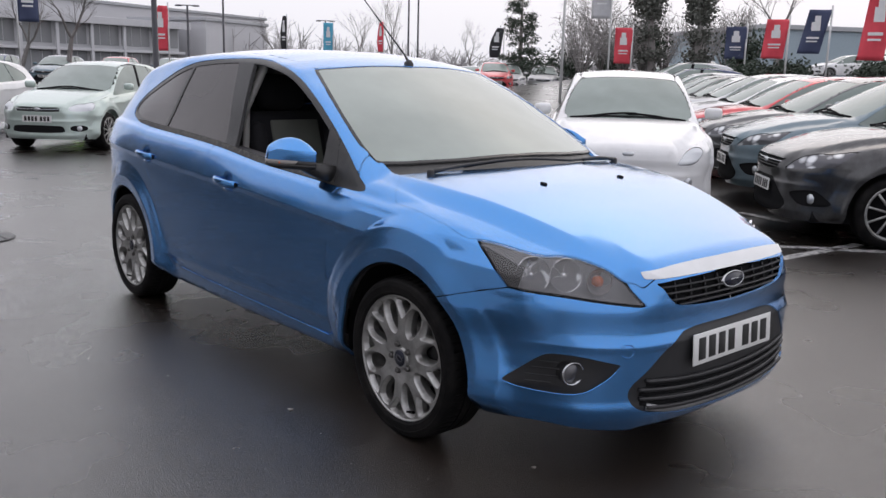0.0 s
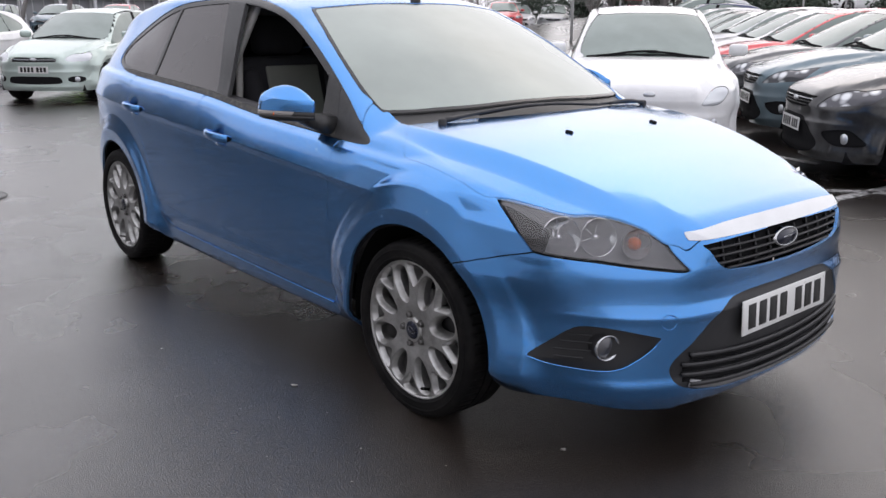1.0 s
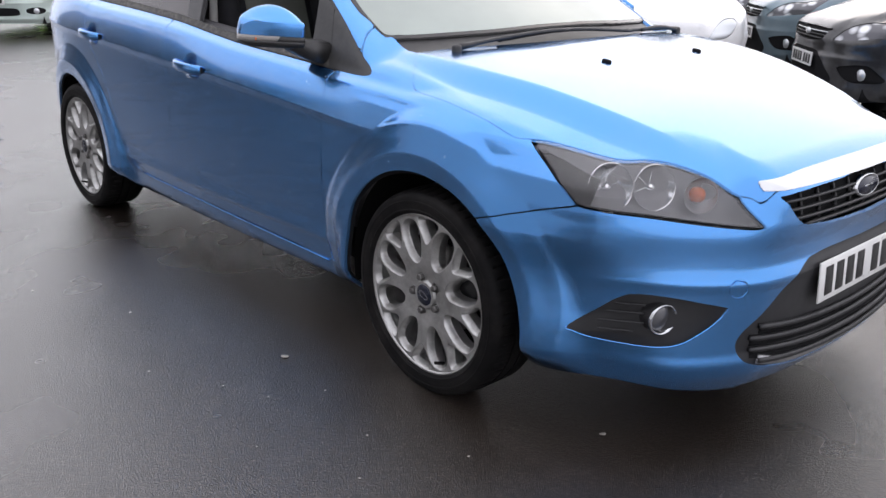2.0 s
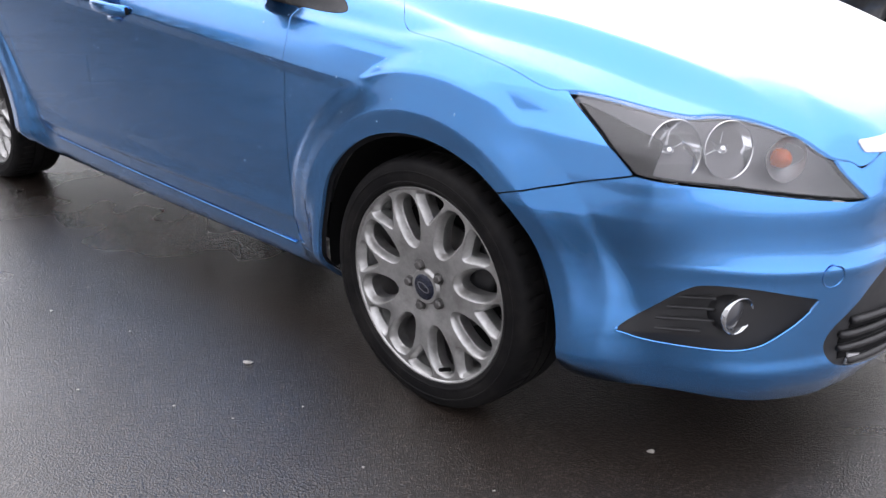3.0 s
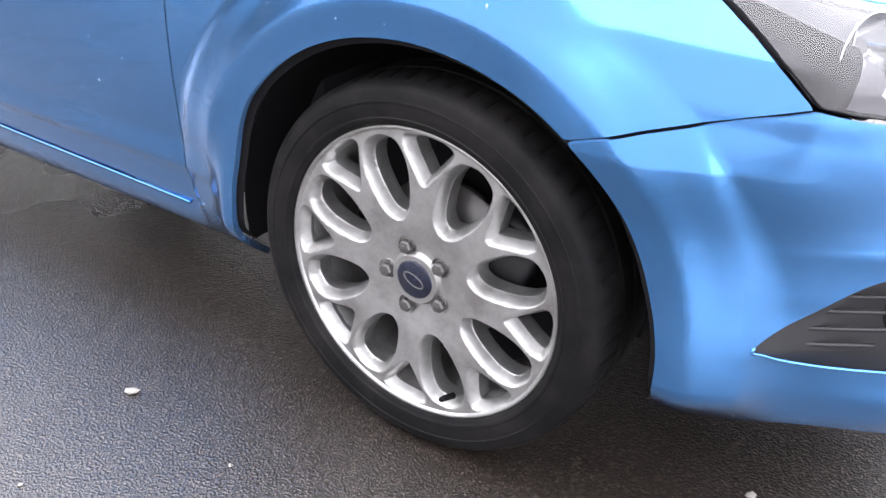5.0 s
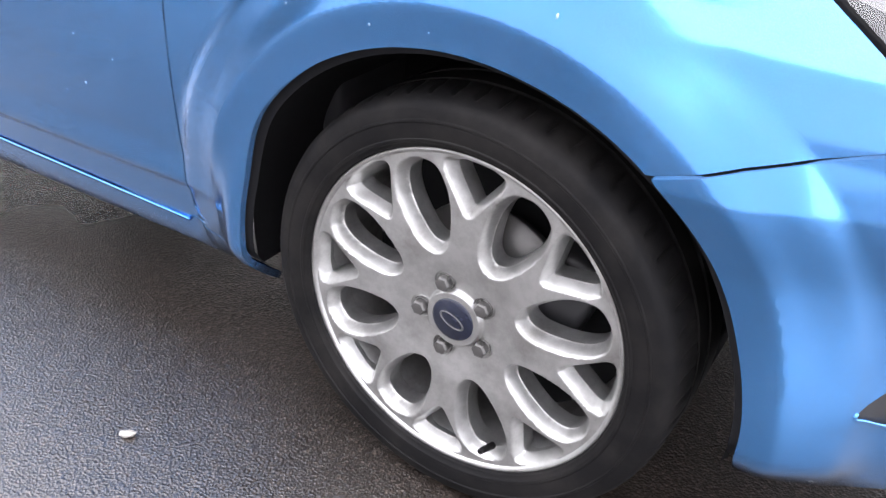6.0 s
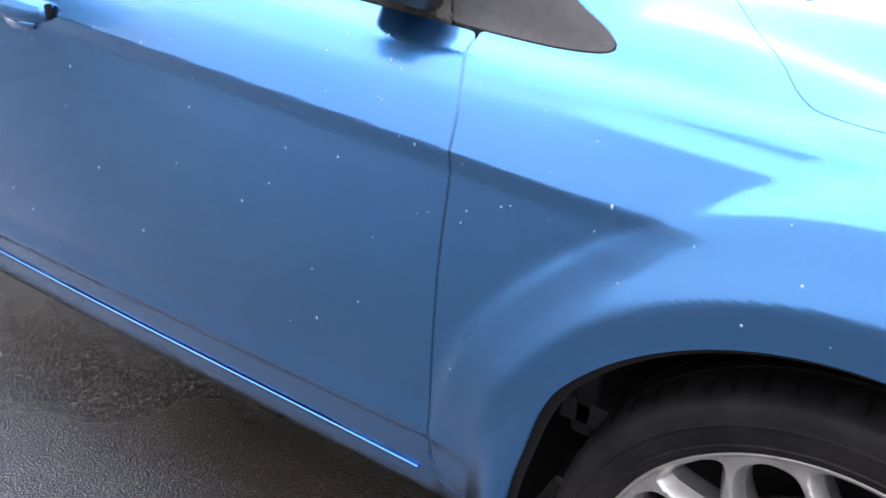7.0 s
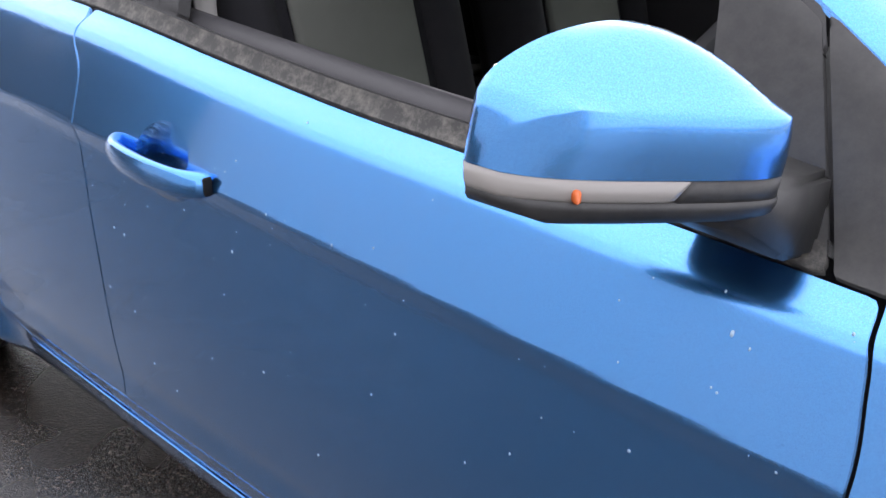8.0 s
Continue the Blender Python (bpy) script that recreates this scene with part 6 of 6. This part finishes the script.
def bare_tree(x, y, height, spread, seed, depth=5, upright=0.35, ivy_trunk=False):
    """A leafless tree: tapered trunk, limbs and a crown of twigs."""
    r = random.Random(seed)
    trunk, crown = bmesh.new(), bmesh.new()

    def grow(p, d, length, radius, level):
        steps = 3 if level < 3 else 2
        for i in range(steps):
            q = p + d * (length / steps)
            limb(trunk if level < 2 else crown, p, q, radius, radius * 0.84, 7 if level < 2 else 3)
            p, radius = q, radius * 0.84
            d = (d + Vector((r.gauss(0, 0.12), r.gauss(0, 0.12), r.gauss(0.03, 0.08)))).normalized()
            if level and level < depth and i < steps - 1 and r.random() < 0.8:
                side = (d + Vector((r.gauss(0, spread), r.gauss(0, spread), r.uniform(0, upright)))).normalized()
                grow(p, side, length * r.uniform(0.45, 0.7), radius * 0.55, level + 1)
        if level < depth:
            for _ in range(r.choice((2, 3, 3))):
                side = (d + Vector((r.gauss(0, spread), r.gauss(0, spread), r.uniform(-0.05, upright)))).normalized()
                grow(p, side, length * r.uniform(0.58, 0.78), radius * 0.66, level + 1)
    grow(Vector((0, 0, 0)), Vector((0, 0, 1)), height * 0.30, height * 0.022, 0)
    tree = part("bare_tree", trunk, bark)
    part("crown", crown, bark, tree)
    if ivy_trunk:
        trunk_points = tree.data.vertices
        bm = bmesh.new()
        stems = [v.co.copy() for v in trunk_points]
        for _ in range(5000):
            i = r.randrange(len(stems) - 1)
            c = stems[i].lerp(stems[i + 1], r.random()) if (stems[i] - stems[i + 1]).length < 1.2 else stems[i].copy()
            if c.z > height * 0.62:
                continue
            wide = 0.30 * (1.15 - c.z / height)
            c += Vector((r.gauss(0, wide), r.gauss(0, wide), r.gauss(0, 0.18)))
            u = Vector((r.gauss(0, 1), r.gauss(0, 1), r.gauss(0, 1))).normalized() * 0.075
            w = u.orthogonal().normalized() * 0.06
            bm.faces.new([bm.verts.new(c + u), bm.verts.new(c + w), bm.verts.new(c - u), bm.verts.new(c - w)])
        part("ivy", bm, ivy, tree, "ivy clothing the trunk, colour paled for haze")
    tree.location = (x, y, float(ground_z(np.array(x), np.array(y))) - 0.05)
    return tagged(tree, "tall leafless tree with fine grey twigs" if not ivy_trunk else "leafless tree with ivy-clad trunk", "tree", "bare trees")


bare_tree(-43.2, 11.9, 8.0, 0.50, 3)
bare_tree(-45.0, 10.2, 7.0, 0.55, 8)
bare_tree(-70.5, 49.8, 9.0, 0.28, 5)
bare_tree(-68.0, 51.5, 9.5, 0.26, 6)
bare_tree(-56.4, 51.4, 7.0, 0.38, 7)
bare_tree(-22.4, 31.6, 10.5, 0.50, 12, 6, ivy_trunk=True)
bare_tree(-20.4, 32.2, 9.5, 0.50, 13, 6, ivy_trunk=True)
bare_tree(-31.9, 40.1, 9.0, 0.50, 14, 6)
bare_tree(-26.0, 50.0, 9.5, 0.45, 15)
bare_tree(-24.0, 38.0, 9.0, 0.5, 16, 6)
bare_tree(-74.0, 42.0, 8.0, 0.45, 17)
bare_tree(-64.0, 37.0, 6.0, 0.45, 18)


def conifer(x, y, height, width, seed):
    r = random.Random(seed)
    tree = part("conifer", tube([(0, 0, 0), (0, 0, height * 0.55), (0, 0, height)], [0.16, 0.10, 0.02], 8), bark)
    bm, br = bmesh.new(), bmesh.new()
    for i in range(75):
        h = height * r.uniform(0.16, 0.98)
        a = r.uniform(0, 6.283)
        reach = width * (1 - h / height) ** 0.6 * r.uniform(0.5, 1.1) + 0.15
        tip = Vector((reach * math.cos(a), reach * math.sin(a), h + reach * r.uniform(-0.05, 0.35)))
        base = Vector((0, 0, h))
        limb(br, base, tip, 0.03, 0.008, 4)
        for _ in range(95):
            t = r.uniform(0.25, 1.05)
            c = base.lerp(tip, t) + Vector((r.gauss(0, 0.10), r.gauss(0, 0.10), r.gauss(0, 0.08)))
            u = Vector((r.gauss(0, 1), r.gauss(0, 1), r.gauss(0.4, 1))).normalized() * r.uniform(0.05, 0.11)
            w = u.orthogonal().normalized() * 0.022
            bm.faces.new([bm.verts.new(c - u), bm.verts.new(c + w), bm.verts.new(c + u), bm.verts.new(c - w)])
    part("branches", br, bark, tree)
    part("crown", bm, needle, tree)
    tree.location = (x, y, float(ground_z(np.array(x), np.array(y))) - 0.05)
    return tagged(tree, "dark green conifer with open ragged crown", "tree")


conifer(-32.3, 33.0, 6.0, 1.5, 21)


# twig colour lightened in the same way to carry the haze
thicket = plain("haze_paled_twigs", (0.36, 0.345, 0.335), 0.85)


def shrub(x, y, height, width, seed, leaf=needle, label="dark evergreen shrub at the car park edge", twigs=False):
    r = random.Random(seed)
    stem, bm = bmesh.new(), bmesh.new()
    for _ in range(16):
        a = r.uniform(0, 6.283)
        tip = Vector((width * 0.5 * r.uniform(0.2, 1) * math.cos(a), width * 0.5 * r.uniform(0.2, 1) * math.sin(a), height * r.uniform(0.5, 1)))
        limb(stem, Vector((0, 0, 0)), tip, 0.04, 0.01, 4)
        for _ in range(60 if twigs else 110):
            c = tip * r.uniform(0.45, 1.05) + Vector((r.gauss(0, 0.22), r.gauss(0, 0.22), r.gauss(0, 0.2)))
            u = Vector((r.gauss(0, 1), r.gauss(0, 1), r.gauss(0, 1))).normalized() * (r.uniform(0.15, 0.45) if twigs else r.uniform(0.05, 0.1))
            w = u.orthogonal().normalized() * (0.014 if twigs else 0.045)
            bm.faces.new([bm.verts.new(c - u), bm.verts.new(c + w), bm.verts.new(c + u), bm.verts.new(c - w)])
    s = part("shrub", stem, bark)
    part("crown", bm, leaf, s)
    s.location = (x, y, float(ground_z(np.array(x), np.array(y))) - 0.03)
    return tagged(s, label, "shrub", "shrubs")


for i, (x, y, h, w) in enumerate(((-33.4, 36.0, 2.6, 2.6), (-31.0, 36.2, 2.2, 2.4), (-29.5, 38.0, 2.6, 3.0), (-24.5, 34.0, 2.4, 2.4), (-19.0, 33.6, 2.2, 2.2))):
    shrub(x, y, h, w, 40 + i)

for i, (x, y) in enumerate(((-25.9, 30.8), (-27.1, 33.7), (-25.0, 32.8), (-25.5, 35.0), (-26.3, 38.1), (-22.4, 35.9), (-22.5, 38.2))):
    shrub(x, y, 3.4 + 0.5 * math.sin(i * 2.3), 3.0, 60 + i, thicket, "tangled bare grey-brown thicket beside the car park", True)
for i, (x, y) in enumerate(((-16.2, 29.1), (-15.4, 29.5), (-14.7, 30.0), (-12.0, 31.2), (-11.2, 31.5))):
    shrub(x, y, 0.9, 1.8, 80 + i)

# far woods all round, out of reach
# pale grey puts the distance haze into the wood's own colour
wood_mat = plain("haze_paled_wood", (0.40, 0.39, 0.395), 0.9)
r = random.Random(77)
bm = bmesh.new()
for i in range(5200):
    a = r.uniform(0, 6.283)
    d = r.uniform(118, 165)
    h = r.uniform(3.0, 7.5) * (0.75 + 0.35 * math.sin(a * 9) * math.sin(a * 4 + 1))
    c = Vector((d * math.cos(a), d * math.sin(a), 0))
    t = c + Vector((r.gauss(0, 0.9), r.gauss(0, 0.9), h))
    limb(bm, c, t, 0.16, 0.03, 3)
    for _ in range(4):
        b = c.lerp(t, r.uniform(0.25, 0.8))
        limb(bm, b, b + Vector((r.gauss(0, 1.4), r.gauss(0, 1.4), r.uniform(0.8, 2.4))), 0.07, 0.02, 3)
woods = tagged(part("distant_woods", bm, wood_mat), "distant bare woodland beyond the car park, paled grey for haze", "woods", kind="stuff")
hedge_rows = []
for k, (rad, base, amp) in enumerate(((172, 3.4, 1.0),)):
    ring = [[], []]
    for i in range(361):
        a = 2 * math.pi * i / 360
        h = base + amp * (math.sin(a * 23) * 0.4 + math.sin(a * 57 + 1) * 0.35 + math.sin(a * 131) * 0.25)
        ring[0].append((rad * math.cos(a), rad * math.sin(a), -0.5))
        ring[1].append((rad * math.cos(a), rad * math.sin(a), h))
    tagged(part("backdrop", loft(ring, cap=False, close=False), wood_mat), "low horizon of distant woodland, paled grey for haze", "backdrop", kind="structure")

# ---- buildings ----
# grey cladding and window panes are paled, distance haze put into the colour
clad_hazed = plain("grey_cladding", (0.50, 0.505, 0.52), 0.5)
clad_white = plain("white_cladding", (0.58, 0.58, 0.60), 0.5)
clad_blue = plain("blue_grey_cladding", (0.34, 0.42, 0.47), 0.5)
roof_grey = plain("pale_metal_roof", (0.42, 0.43, 0.45), 0.4)
pane_hazed = plain("haze_paled_office_glass", (0.28, 0.285, 0.295), 0.10)


def building(name, centre, size, turn, wall, bays, storeys, label, roof=roof_grey):
    """A clad block with a parapet roof and rows of framed windows on the side that faces the car park."""
    sx, sy, sz = size
    root = tagged(new(name), label, "building")
    root.matrix_world = pose(centre[0], centre[1], 0.0, 0, 0, turn)
    part("wall", block(sx, sy, sz, 0.02, 1, m=pose(0, 0, sz / 2)), wall, root, smooth=False)
    part("roof", block(sx + 0.6, sy + 0.6, 0.45, 0.05, 1, m=pose(0, 0, sz + 0.2)), roof, root, smooth=False)
    bw, sh = sx / max(bays, 1), sz / max(storeys, 1)
    for i in range(bays):
        for j in range(storeys):
            w = part("window", block(bw * 0.80, 0.12, sh * 0.52, 0.02, 1, m=pose(-sx / 2 + bw * (i + 0.5), -sy / 2 - 0.02, sh * (j + 0.55))), pane_hazed, root, smooth=False)
            part("frame", block(bw * 0.84, 0.16, 0.10, 0.01, 1, m=pose(-sx / 2 + bw * (i + 0.5), -sy / 2 - 0.04, sh * (j + 0.55) - sh * 0.28)), roof, w, smooth=False)
    return root


def glazed_office(centre, size, turn, bays):
    """Two glazed storeys between columns, with a ledge and a deep pale fascia over them."""
    sx, sy, sz = size
    root = tagged(new("office_building"), "grey two-storey glazed office building with pale overhanging roof", "building")
    root.matrix_world = pose(centre[0], centre[1], 0.0, 0, 0, turn)
    part("wall", block(sx, sy, sz, 0.02, 1, m=pose(0, 0, sz / 2)), clad_hazed, root, smooth=False)
    part("roof", block(sx + 1.6, sy + 2.4, 0.35, 0.05, 1, m=pose(0, 0, sz + 0.15)), roof_grey, root, smooth=False)
    part("fascia", block(sx + 1.7, 0.20, 0.80, 0.03, 1, m=pose(0, -sy / 2 - 1.25, sz + 0.05)), clad_white, root, smooth=False)
    part("ledge", block(sx + 0.4, 0.9, 0.30, 0.03, 1, m=pose(0, -sy / 2 - 0.45, sz * 0.48)), clad_white, root, smooth=False)
    bw, sh = sx / bays, sz / 2
    for i in range(bays):
        for j in range(2):
            w = part("window", block(bw * 0.90, 0.12, sh * 0.74, 0.02, 1, m=pose(-sx / 2 + bw * (i + 0.5), -sy / 2 - 0.04, sh * (j + 0.52))), pane_hazed, root, smooth=False)
            for u in (0.33, 0.67):
                part("mullion", block(0.08, 0.16, sh * 0.74, 0.01, 1, m=pose(-sx / 2 + bw * (i + 0.05 + 0.9 * u), -sy / 2 - 0.06, sh * (j + 0.52))), clad_hazed, w, smooth=False)
        part("column", block(0.35, 0.35, sz, 0.03, 1, m=pose(-sx / 2 + bw * i, -sy / 2 - 0.8, sz / 2)), clad_white, root, smooth=False)
    return root


glazed_office((-106.0, 25.0), (38.0, 14.0, 6.2), 104, 9)
building("warehouse", (-112.0, 52.0), (14.0, 12.0, 7.2), 118, clad_white, 0, 1, "white-clad warehouse wall with pale roof")
building("warehouse_hall", (-134.0, 44.0), (60.0, 20.0, 9.6), 112, clad_white, 0, 1, "large pale warehouse hall behind other buildings")
building("showroom", (-46.0, 84.0), (20.0, 12.0, 6.2), 150, clad_blue, 4, 1, "blue-grey showroom building at the car park edge")

# plain unseen walls that close the place behind the walk: one pale, one dark
clad_pale = plain("pale_reflection_cladding", (0.62, 0.625, 0.64), 0.6)
clad_low = plain("dark_reflection_wall", (0.06, 0.059, 0.058), 0.7)
# both stand out of view, added to shape reflections in the blue paint
tagged(part("reflection_wall_south", block(20.0, 0.4, 6.8, 0.02, 1, m=pose(-1.9, -9.5, 3.4)), clad_pale, smooth=False), "plain pale clad wall added unseen for paint reflections", "wall", kind="structure")
tagged(part("reflection_wall_west", block(48.0, 0.4, 6.4, 0.02, 1, m=pose(-36.0, -9.7, 3.2)), clad_low, smooth=False), "plain dark wall added unseen to darken paint reflections", "wall", kind="structure")
